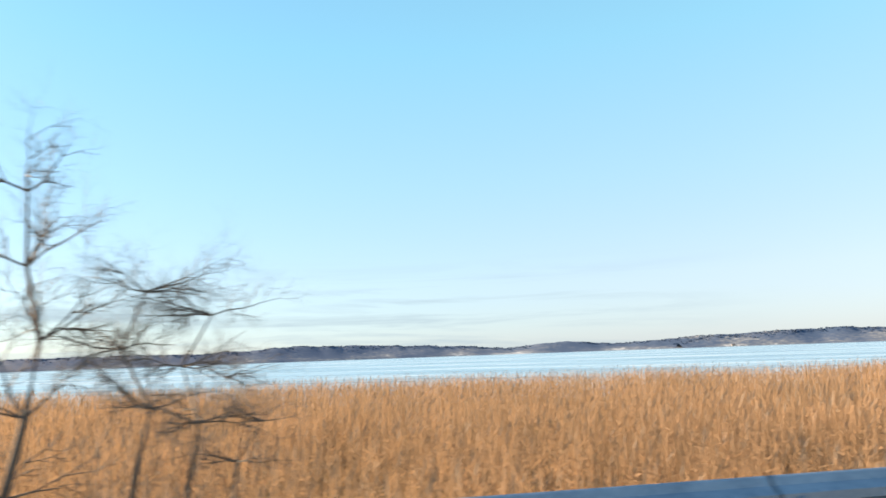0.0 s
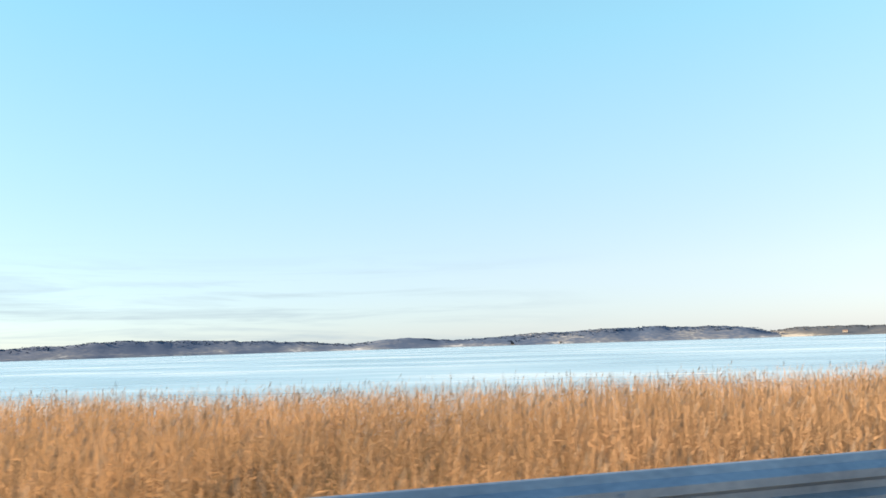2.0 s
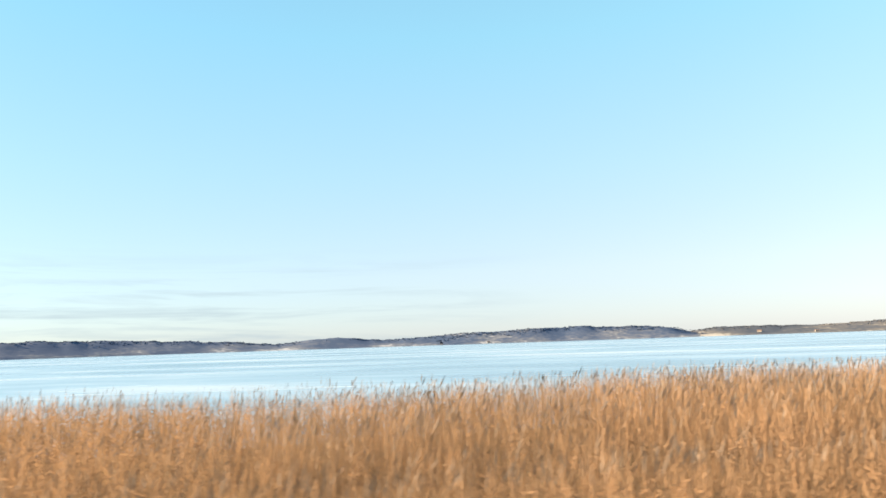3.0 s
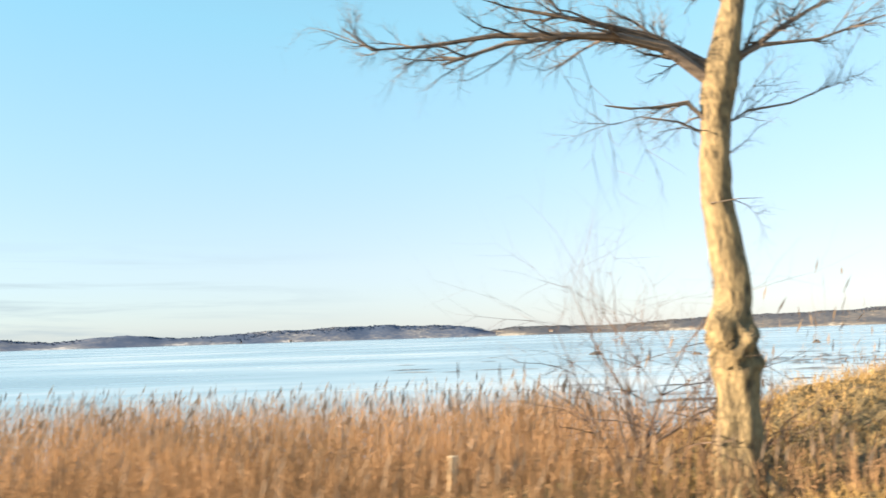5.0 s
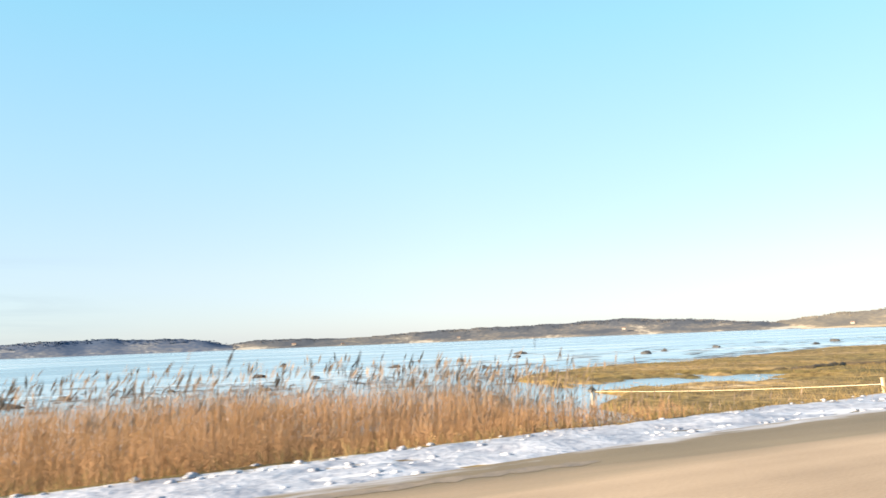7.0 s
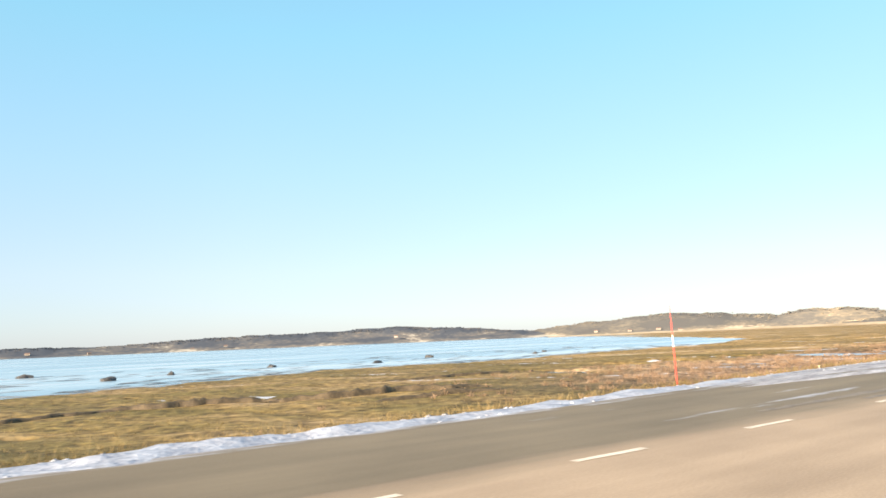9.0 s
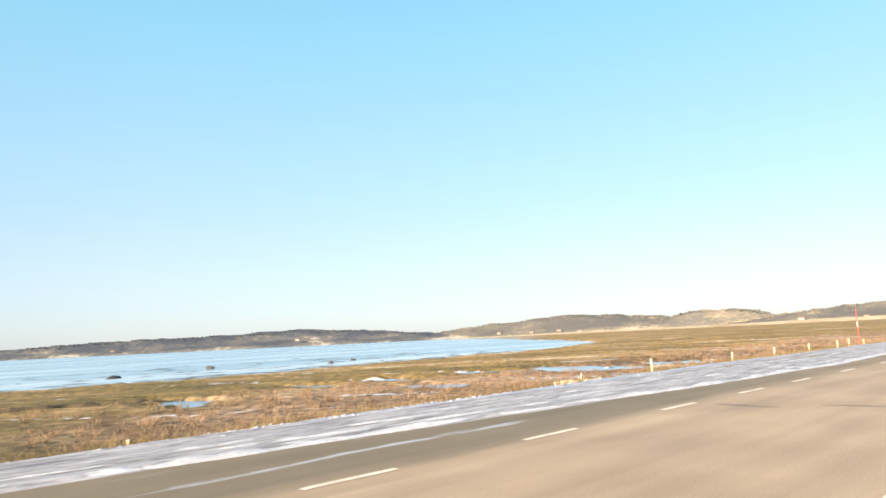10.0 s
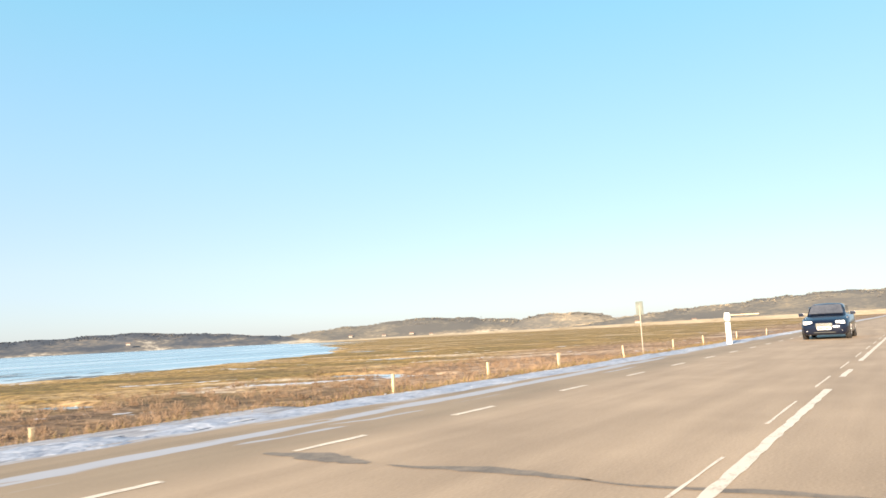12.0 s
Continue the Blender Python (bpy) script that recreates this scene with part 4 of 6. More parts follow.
def marsh_grass():
    rng = np.random.default_rng(21)
    n = 230000
    s, d = rng.uniform(163, 345, n), 6 + 62 * rng.random(n) ** 1.6
    v = VERGE(s)
    keep = (d > v + 0.15) & (d < SHORE(s) - 0.5) & (rng.random(n) < 0.5 + 0.6 * wobble(s * 1.1, d * 1.2, 1.0)) & (ground_snow(s, d) < 0.42)
    s, d, v = s[keep], d[keep], v[keep]
    rim = np.exp(-((d - v - 1.0) / 0.8) ** 2) * smooth(170, 190, s)
    clump = 1 + 0.7 * wobble(s * 1.3, d * 1.1, 3.0)
    h = rng.uniform(0.03, 0.085, len(s)) * clump * (1 + 0.7 * belt_at(s, d)) + 0.08 * rim * rng.random(len(s))
    belt = 0.5 - belt_at(s, d) + rng.normal(0, 0.2, len(s))
    for pick, label, material in ((belt > 0.05, "short olive-gold marsh grass", M_GRASS), (belt <= 0.05, "short pinkish-brown marsh grass", M_SEDGE)):
        tufts("marsh_grass", label, s[pick], d[pick], h[pick], 0.016, 22, material, 2, 0.9)
    n = 46000
    s, d = rng.uniform(115.4, 137, n), rng.uniform(2.8, 13, n)
    keep = (d > VERGE(s) - 0.6) & (wobble(s * 2.3, d * 2.6, 2.0) > np.where((d < 6.3) & (s > 119.8) & (s < 134), 0.32, -0.5))
    s, d = s[keep], d[keep]
    h = rng.uniform(0.06, 0.2, len(s)) * (1 + 0.3 * np.exp(-((s - 117.2) / 1.6) ** 2) + 0.5 * smooth(6.0, 7.5, d))
    gold = (s < 120.0) | (d > 6.2)
    tufts("long_grass", "long golden dry grass beside the tree", s[gold], d[gold], h[gold], 0.011, 23, M_STRAW, 3, 0.5)
    tufts("mound_grass", "dull olive grass tufts poking through snow on the mound", s[~gold], d[~gold], h[~gold] * 0.8, 0.010, 26, M_GRASS, 3, 0.6)
    n = 16000
    s, d = rng.uniform(166.5, 192, n), rng.uniform(11, 46, n)
    keep = (d < SHORE(s) - 0.2) & (wobble(s * 1.2, d * 1.0, 6.0) > -0.25)
    tufts("shore_grass", "rough olive-brown grass on the shore", s[keep], d[keep], rng.uniform(0.06, 0.20, n)[keep], 0.016, 27, M_GRASS, 3, 0.6)
    n = 9000
    s = rng.uniform(-14, 112, n)
    d = VERGE(s) + rng.uniform(-1.0, 1.2, n)
    tufts("bank_grass", "low dry grass on the road bank", s, d, rng.uniform(0.1, 0.4, n), 0.012, 24, M_REED, 3, 0.35)
    n = 13000
    s = rng.uniform(136, 300, n)
    d = VERGE(s) + rng.uniform(-0.3, 0.9, n)
    tufts("verge_grass", "dark dry grass at the edge of the snow", s, d, rng.uniform(0.05, 0.2, n), 0.012, 25, M_GRASS, 3, 0.4)


marsh_grass()


def sedge_tussocks():
    """Dense drooping clumps of sedge on the brown part of the marsh."""
    rng = np.random.default_rng(28)
    n = 2600
    s, d = rng.uniform(200, 300, n), 9.5 + 24 * rng.random(n) ** 1.4
    keep = (d > VERGE(s) + 0.4) & (rng.random(n) < belt_at(s, d) + 0.12 * smooth(206, 216, s)) & (land(s, d) > WATER + 0.05)
    s, d = s[keep], d[keep]
    per = 26
    r = np.repeat(rng.uniform(0.10, 0.34, len(s)), per)
    a, u = rng.uniform(0, 2 * math.pi, len(r)), np.sqrt(rng.random(len(r)))
    ss, dd = np.repeat(s, per) + np.cos(a) * u * r, np.repeat(d, per) + np.sin(a) * u * r
    tufts("sedge_tussocks", "rough pinkish-brown sedge tussocks on the marsh", ss, dd, (0.10 + 0.55 * r) * (1.1 - 0.6 * u * u) * rng.uniform(0.7, 1.2, len(r)), 0.018, 29, M_SEDGE, 2, 0.55)


sedge_tussocks()


def peat_edges():
    """Low eroded turf edges where the marsh breaks off, dark wet peat towards the road."""
    rng = np.random.default_rng(33)
    runs = [(203.0, 213.5, 28.8, 26.0, 0.34), (206.0, 212.0, 24.6, 23.6, 0.22), (214.0, 226.0, 36.0, 34.0, 0.2), (196.0, 204.5, 31.0, 29.0, 0.3), (184.0, 197.0, 30.0, 31.0, 0.2)]
    s0 = 204.0
    while s0 < 296:
        s1 = s0 + rng.uniform(2.0, 6.5)
        d0 = float(VERGE(s0)) + rng.uniform(1.2, 3.4)
        runs.append((s0, s1, d0, d0 + rng.uniform(-0.3, 0.3), rng.uniform(0.14, 0.3)))
        s0 = s1 + rng.uniform(0.3, 3.5)
    vs, ts, o = [], [], 0
    for s0, s1, d0, d1, h in runs:
        m = max(int((s1 - s0) / 0.22), 4)
        u = np.linspace(0, 1, m)
        s, d = s0 + (s1 - s0) * u, d0 + (d1 - d0) * u + 0.35 * wobble(u * (s1 - s0) * 1.1, u, s0) + rng.normal(0, 0.05, m)
        up = h * np.sin(np.pi * np.clip(u, 0.02, 0.98)) ** 0.5 * (0.65 + 0.45 * rng.random(m))
        z = np.maximum(land(s, d), WATER)
        for dd, dz in ((-0.06, -0.04 + 0 * up), (0.0, up * 0.75), (0.10, up), (0.55, -0.03 + 0 * up)):
            x, y = plan(s, d + dd)
            vs.append(np.stack([x, y, z + dz], -1))
        i = o + np.arange(4 * m).reshape(4, m)
        a, b, c, e = i[:-1, :-1].ravel(), i[:-1, 1:].ravel(), i[1:, 1:].ravel(), i[1:, :-1].ravel()
        ts += [np.stack([a, b, c], -1), np.stack([a, c, e], -1)]
        o += 4 * m
    tagged(new("peat_edges", tri_mesh("peat_edges", np.concatenate(vs), np.concatenate(ts), M_PEAT)), "dark wet eroded turf edges in the marsh", "turf", kind="stuff")


peat_edges()


def tussock_material():
    """Grassy clods: snow on their flat tops, brown-olive straw on the sides."""
    m, n, l, p = nodes_of("grassy_clod")
    geo = n.new("ShaderNodeNewGeometry")
    a, b = n.new("ShaderNodeTexNoise"), n.new("ShaderNodeTexNoise")
    for node, sc in ((a, 5.0), (b, 22.0)):
        node.inputs["Scale"].default_value, node.inputs["Detail"].default_value = sc, 5
        l.new(geo.outputs["Position"], node.inputs[0])
    ramp = n.new("ShaderNodeValToRGB")
    e = ramp.color_ramp.elements
    e[0].position, e[0].color = 0.32, (0.055, 0.046, 0.026, 1)
    e[1].position, e[1].color = 0.68, (0.23, 0.18, 0.095, 1)
    l.new(b.outputs[0], ramp.inputs[0])
    sp = n.new("ShaderNodeSeparateXYZ")
    l.new(geo.outputs["Normal"], sp.inputs[0])
    add, two, three = (n.new("ShaderNodeMath") for _ in range(3))
    for node, src, k in ((add, a, 0.7), (two, b, 0.45), (three, sp, 1.1)):
        node.operation = "MULTIPLY_ADD"
        node.inputs[1].default_value = k
        l.new(src.outputs[2] if src is sp else src.outputs[0], node.inputs[0])
    at_ = n.new("ShaderNodeAttribute")
    at_.attribute_name = "snow"
    l.new(at_.outputs["Fac"], add.inputs[2])
    l.new(add.outputs[0], two.inputs[2])
    l.new(two.outputs[0], three.inputs[2])
    th = n.new("ShaderNodeMapRange")
    th.inputs[1].default_value, th.inputs[2].default_value = 2.08, 2.20
    l.new(three.outputs[0], th.inputs[0])
    mx = n.new("ShaderNodeMix")
    mx.data_type = "RGBA"
    l.new(th.outputs[0], mx.inputs[0])
    l.new(ramp.outputs[0], mx.inputs[6])
    # snow's base colour is tinted blue to deepen the blue of its shade
    mx.inputs[7].default_value = (0.235, 0.30, 0.41, 1)
    l.new(mx.outputs[2], p.inputs["Base Color"])
    p.inputs["Roughness"].default_value = 0.85
    p.inputs["Specular IOR Level"].default_value = 0.2
    bp = n.new("ShaderNodeBump")
    bp.inputs["Strength"].default_value, bp.inputs["Distance"].default_value = 0.9, 0.04
    l.new(b.outputs[0], bp.inputs["Height"])
    l.new(bp.outputs[0], p.inputs["Normal"])
    return m


def hummocks(S, D):
    """Height of the mound's turf: the ground, with many small clods and grass tussocks on it."""
    rng = np.random.default_rng(77)
    z = land(S, D) + 0.012
    bumps = np.zeros_like(z)
    s0, d0, ds, dd_ = S[0, 0], D[0, 0], S[1, 0] - S[0, 0], D[0, 1] - D[0, 0]
    for k in range(9500):
        s, d = rng.uniform(115, 137), rng.uniform(2.3, 9.2)
        r = 0.028 + 0.075 * rng.random() ** 2.2
        rs_, rd = r * rng.uniform(0.8, 1.9), r * rng.uniform(0.7, 1.3)
        i0, i1 = max(int((s - 2.2 * rs_ - s0) / ds), 0), int((s + 2.2 * rs_ - s0) / ds) + 1
        j0, j1 = max(int((d - 2.2 * rd - d0) / dd_), 0), int((d + 2.2 * rd - d0) / dd_) + 1
        u, w = (S[i0:i1, j0:j1] - s) / rs_, (D[i0:i1, j0:j1] - d) / rd
        turn = rng.uniform(-0.6, 0.6)
        q = (u + turn * w) ** 2 + w ** 2 + 0.4 * np.sin(3 * u + k) * np.cos(2.5 * w + k)
        top = r * rng.uniform(0.6, 1.25) * smooth(0.0, 1.0, 1.55 - q * 0.75)
        bumps[i0:i1, j0:j1] = np.maximum(bumps[i0:i1, j0:j1], top)
    bumps += 0.012 * wobble(S * 23.0, D * 25.0, 3.0) + 0.007 * wobble(S * 47.0, D * 43.0, 4.0)
    e = EDGE(S)
    rim = smooth(0.0, 0.4, D - e) * (1 - smooth(8.6, 9.2, D)) * smooth(115.2, 116.2, S) * (1 - smooth(134.5, 136.6, S))
    return z + bumps * rim - 0.10 * (1 - rim)


def turf_snow(S, D):
    """How much snow lies: little on the crest's back and near the tree, most on the road side."""
    back = smooth(5.6, 7.4, D + 0.5 * wobble(S * 0.9, D, 2.0))
    lee = 1 + 0.18 * smooth(123.5, 126.5, S) * (1 - smooth(5.2, 6.4, D))
    near_tree = smooth(120.0, 122.9, S + 0.5 * wobble(S * 1.3, D * 1.7, 5.0))
    return (0.62 - 0.55 * back) * near_tree * lee + 0.10 * wobble(S * 1.1, D * 1.4, 9.0)


turf = sheet("turf", np.arange(115.0, 137.01, 0.035), np.arange(2.2, 9.21, 0.04), hummocks, tussock_material(), turf_snow)
tagged(turf, "rough snow-dusted turf with grass tussocks on the mound", "turf", kind="stuff")


def snow_lumps():
    """Ploughed clods along the snowy verge."""
    rng = np.random.default_rng(31)
    vs, ts, o = [], [], 0
    oct_v = np.array([(1, 0, 0), (0, 1, 0), (-1, 0, 0), (0, -1, 0), (0, 0, 1), (0, 0, -0.5), (.7, .7, .4), (-.7, .7, .5), (-.7, -.7, .35), (.7, -.7, .45)], float)
    oct_t = np.array([(0, 6, 4), (6, 1, 4), (1, 7, 4), (7, 2, 4), (2, 8, 4), (8, 3, 4), (3, 9, 4), (9, 0, 4), (0, 5, 6), (6, 5, 1), (1, 5, 7), (7, 5, 2), (2, 5, 8), (8, 5, 3), (3, 5, 9), (9, 5, 0)])
    s = np.concatenate([133 + 167 * rng.random(3000) ** 1.7, rng.uniform(137, 141, 14)])
    for k, s_ in enumerate(s):
        e, v = float(EDGE(s_)), float(VERGE(s_))
        d_ = rng.uniform(e - 0.15, v + 0.05)
        r = rng.uniform(0.015, 0.05) * (1 - 0.5 * float(smooth(175, 260, s_)) if k < 3000 else 3.2)
        x, y = plan(s_, d_)
        z = max(float(land(s_, d_)), -0.12) + r * 0.1
        vs.append(oct_v * rng.uniform(0.65, 1.25, (10, 3)) * np.array([r * 1.6, r * 1.3, r * 0.8]) + np.array([x, y, z]))
        ts.append(oct_t + o)
        o += 10
    tagged(new("snow_clods", tri_mesh("snow_clods", np.concatenate(vs), np.concatenate(ts), M_SNOW)), "lumps of old ploughed snow on the verge", "snow", kind="stuff")


snow_lumps()


def snow_bank():
    """The uneven snow that lies on the verge."""
    ss, tt = steps((134, 300, 0.22)), np.linspace(0, 1, 14)
    S, T = np.meshgrid(ss, tt, indexing="ij")
    e, v = EDGE(S), VERGE(S)
    inn = e - 0.1 + 0.22 * wobble(S * 1.3, S * 0.4, 6.0) - 0.5 * smooth(225, 240, S) * (1 - smooth(250, 262, S))
    out = v + 0.15 + 0.25 * wobble(S * 1.1, S * 0.7, 8.0)
    D = inn + (out - inn) * T
    x, y = plan(S, D)
    body = np.sin(np.pi * np.clip(T, 0, 1)) ** 0.6
    g = np.where(D < EDGE(S), 0.0, land(S, D))
    z = g - 0.03 + body * (0.085 + 0.06 * wobble(S * 1.9, D * 3.1, 4.0) + 0.035 * wobble(S * 4.6, D * 7.3, 5.0)) * (0.55 + 0.45 * wobble(S * 0.21, D * 0.9, 9.0) + 0.25)
    z = z - (z - g) * 0.6 * smooth(203, 212, S) * (1 - smooth(246, 256, S))
    z = z - 0.06 * smooth(0.0, 0.45, wobble(S * 1.5, D * 2.4, 11.0)) * (0.25 + 0.75 * (1 - smooth(146, 156, S))) * smooth(0.1, 0.3, T)
    v3 = np.stack([x, y, z], -1).reshape(-1, 3)
    ns, nd = S.shape
    i = np.arange(ns * nd).reshape(ns, nd)
    q = np.stack([i[:-1, 1:], i[:-1, :-1], i[1:, :-1], i[1:, 1:]], -1).reshape(-1, 4)
    me = bpy.data.meshes.new("snow_bank")
    me.from_pydata(v3.tolist(), [], q.tolist())
    me.polygons.foreach_set("use_smooth", [True] * len(me.polygons))
    me.materials.append(M_SNOW)
    tagged(new("snow_bank", me), "uneven strip of old snow along the road edge", "snow", kind="stuff")


snow_bank()

def trodden_snow():
    """Rutted, half-melted snow that lies on the wide shoulder."""
    S, D = np.meshgrid(np.arange(201, 262.01, 0.17), np.arange(5.5, 9.61, 0.05), indexing="ij")
    inner = np.interp(S, [201, 209, 216, 224, 232, 245, 252, 262], [8.3, 7.6, 7.2, 6.4, 6.0, 6.3, 7.0, 8.5])
    cover = smooth(inner - 0.35, inner + 0.3, D) * smooth(201, 208, S) * (1 - smooth(253, 262, S))
    rough = 0.75 * wobble(S * 0.16, D * 6.5 + 0.05 * S, 1.0) + 0.40 * wobble(S * 0.7, D * 12.0, 4.0) + 0.25 * wobble(S * 3.3, D * 10.0, 7.0) + 0.35 * wobble(S * 0.23, D * 19.0 + 0.1 * S, 2.0)
    lip = 0.55 * np.exp(-((D - inner - 0.30) / 0.22) ** 2) * cover
    z = np.where(D < EDGE(S), 0.0, -0.03) - 0.018 + 0.034 * (1.25 * cover - 0.50 + 0.85 * rough * cover + 1.6 * lip) * (0.25 + 0.75 * cover)
    z = np.where(cover < 0.02, -0.2, z)
    x, y = plan(S, D)
    ns, nd = S.shape
    i = np.arange(ns * nd).reshape(ns, nd)
    q = np.stack([i[:-1, 1:], i[:-1, :-1], i[1:, :-1], i[1:, 1:]], -1).reshape(-1, 4)
    me = bpy.data.meshes.new("trodden_snow")
    me.from_pydata(np.stack([x, y, z], -1).reshape(-1, 3).tolist(), [], q.tolist())
    me.polygons.foreach_set("use_smooth", [True] * len(me.polygons))
    me.materials.append(M_TRODDEN)
    tagged(new("trodden_snow", me), "rutted half-melted snow on the wide road shoulder", "snow", kind="stuff")


trodden_snow()



def snow_ridges():
    """Ridges of whiter snow that tyres have pushed up along the shoulder."""
    vs, ts, o = [], [], 0
    for k, (s0, s1, off, half, tall) in enumerate(((204, 260, 0.22, 0.26, 0.050), (206, 258, 0.80, 0.10, 0.035), (209, 256, 1.30, 0.14, 0.035), (214, 252, 1.85, 0.08, 0.030), (218, 250, 2.4, 0.10, 0.030))):
        S, T = np.meshgrid(np.arange(s0, s1, 0.16), np.linspace(-1, 1, 7), indexing="ij")
        inner = np.interp(S, [201, 209, 216, 224, 232, 245, 252, 262], [8.3, 7.6, 7.2, 6.4, 6.0, 6.3, 7.0, 8.5])
        wide = half * (0.75 + 0.45 * wobble(S * 1.1, S * 0.3, k + 1.0))
        D = inner + off + 0.10 * wobble(S * 0.5, S * 0.17, k + 3.0) + T * wide
        D = np.minimum(D, VERGE(S))
        up = (1 - T * T) * (0.55 + 0.55 * wobble(S * 2.3, D * 5.0, k + 5.0) + 0.3 * wobble(S * 6.1, D * 11.0, k + 7.0)) - (0.15 + 0.35 * (k > 0))
        ends = smooth(s0, s0 + 9, S) * (1 - smooth(s1 - 9, s1, S))
        z = np.where(D < EDGE(S), 0.0, -0.03) + 0.008 + tall * (up - 0.9 * (1 - ends))
        z = np.where(np.abs(T) > 0.99, -0.03, z)
        x, y = plan(S, D)
        ns, nd = S.shape
        i = o + np.arange(ns * nd).reshape(ns, nd)
        a, b, c, e = i[:-1, 1:].ravel(), i[:-1, :-1].ravel(), i[1:, :-1].ravel(), i[1:, 1:].ravel()
        ts += [np.stack([a, b, c], -1), np.stack([a, c, e], -1)]
        vs.append(np.stack([x, y, z], -1).reshape(-1, 3))
        o += ns * nd
    tagged(new("snow_ridges", tri_mesh("snow_ridges", np.concatenate(vs), np.concatenate(ts), M_FRESH)), "low white ridges of pushed-up snow on the shoulder", "snow", kind="stuff")


snow_ridges()

# tar-sealed joints across the road
for s0, d0, d1, w in ((257.3, 5.4, 4.0, 0.34), (257.3, 3.8, 2.0, 0.20), (257.3, 2.1, -0.3, 0.12), (206.25, 4.9, 4.2, 0.30), (206.7, 3.9, 2.7, 0.20), (207.1, 2.8, 1.6, 0.12), (221.6, 4.8, 3.8, 0.16), (222.0, 3.4, 1.9, 0.10)):
    n = 18
    rnd = random.Random(int(s0 * 10))
    vv = []
    for k in range(n):
        d_ = d0 + (d1 - d0) * k / (n - 1)
        c_ = s0 + 0.06 * math.sin(d_ * 2.9) + rnd.uniform(-0.02, 0.02)
        h_ = w * math.sin(math.pi * (k + 0.25) / n) ** 0.7 * rnd.uniform(0.35, 0.6)
        vv += [(*[float(q) for q in plan(c_ - h_, d_)], 0.003), (*[float(q) for q in plan(c_ + h_, d_)], 0.003)]
    tar = new("tar_seal", mesh_from("tar_seal", vv, [(2 * k, 2 * k + 1, 2 * k + 3, 2 * k + 2) for k in range(n - 1)], M_TAR))
    tar.parent = road
# dark skid marks along the shoulder
for s0, s1, d_, w in ((155.4, 158.6, 5.62, 0.16), (164.0, 168.6, 5.15, 0.07), (165.4, 169.8, 5.62, 0.06), (201.0, 208.5, 5.75, 0.16), (203.5, 209.5, 5.35, 0.10)):
    strip("skid_mark", s0, s1, d_, w, 0.003, M_TAR, road, 24, w * 0.3)

# ---- guard rail ----
def guard_rail():
    rail = thing("guard_rail", "grey galvanised steel guard rail along the reed-lined road", "guard rail")
    prof = [(0.000, -0.155), (0.012, -0.150), (0.030, -0.115), (0.078, -0.085), (0.078, -0.045), (0.030, -0.018), (0.030, 0.018), (0.078, 0.045), (0.078, 0.085), (0.030, 0.115), (0.012, 0.150), (0.000, 0.155)]
    for k in range(19):
        s0 = -14 + 4.0 * k
        bm = bmesh.new()
        grid = []
        for j in range(9):
            s = s0 + 4.03 * j / 8
            drop = 0.30 * float(smooth(61.0, 66.0, s))
            away = 0.5 * float(smooth(61.0, 66.0, s))
            row = []
            for o_, z_ in prof + [(o2 - 0.004, z2) for o2, z2 in reversed(prof)]:
                x, y = plan(s, 3.0 - o_ - away + 0.0)
                row.append(bm.verts.new((float(x), float(y), 0.445 + z_ - drop)))
            grid.append(row)
        m = len(grid[0])
        for a, b in zip(grid, grid[1:]):
            for i in range(m):
                bm.faces.new((a[i], a[(i + 1) % m], b[(i + 1) % m], b[i]))
        bm.faces.new(grid[0])
        bm.faces.new(grid[-1][::-1])
        bmesh.ops.recalc_face_normals(bm, faces=bm.faces[:])
        beam = part("rail_beam", bm, M_STEEL, rail)
        for z_ in (0.505, 0.385):
            x, y = plan(s0 + 0.12, 2.917)
            bolt = part("bolt", tube([(float(x), float(y), z_), (float(x) + 0.006, float(y) - 0.012, z_)], [0.016, 0.012], 8), M_STEEL, beam)
    for k in range(38):
        s0 = -13 + 2.0 * k
        if s0 > 61:
            break
        x, y = plan(s0, 3.09)
        r_ = Matrix.Rotation(float(turn_at(s0)), 4, "Z")
        bm = box(0.055, 0.10, 1.1, (float(x), float(y), 0.02), 0.006, r_)
        part("rail_post", bm, M_STEEL, rail)
    return rail


guard_rail()


# ---- roadside posts, poles and signs ----
def delineator(s, d, z, label, glass, word):
    t = thing("delineator_post", label, "road post", "roadside marker posts")
    def oval(z0, z1, w, dp, top=0.0):
        bm = bmesh.new()
        rings = []
        for zz, k in ((z0, 1.0), (z1 - top, 1.0), (z1, 0.72 if top else 1.0)):
            rings.append([bm.verts.new((math.cos(a) * w * k, math.sin(a) * dp * k, zz + (top * 0.8 * math.cos(a) if zz == z1 and top else 0))) for a in [2 * math.pi * i / 16 for i in range(16)]])
        for a, b in zip(rings, rings[1:]):
            for i in range(16):
                bm.faces.new((a[i], a[(i + 1) % 16], b[(i + 1) % 16], b[i]))
        bm.faces.new(rings[0][::-1])
        bm.faces.new(rings[-1])
        return bm
    part("post_body", oval(-0.35, 1.06, 0.050, 0.040, 0.03), M_WHITE, t)
    sleeve = part("reflector_sleeve", oval(0.62, 0.86, 0.0515, 0.0415), M_GREYREF, t)
    part(word, oval(0.79, 0.845, 0.053, 0.043), glass, sleeve)
    part(word, oval(0.635, 0.69, 0.053, 0.043), glass, sleeve)
    return place(t, s, d, z)


delineator(35.21, 3.32, 0.16, "white plastic road post with pale reflectors behind the guard rail", M_CREAM, "pale_reflector")
delineator(128.73, 3.75, 0.15, "white plastic road post with amber reflectors by the snowy mound", M_YELLOW, "amber_reflector").rotation_euler.y += radians(2)


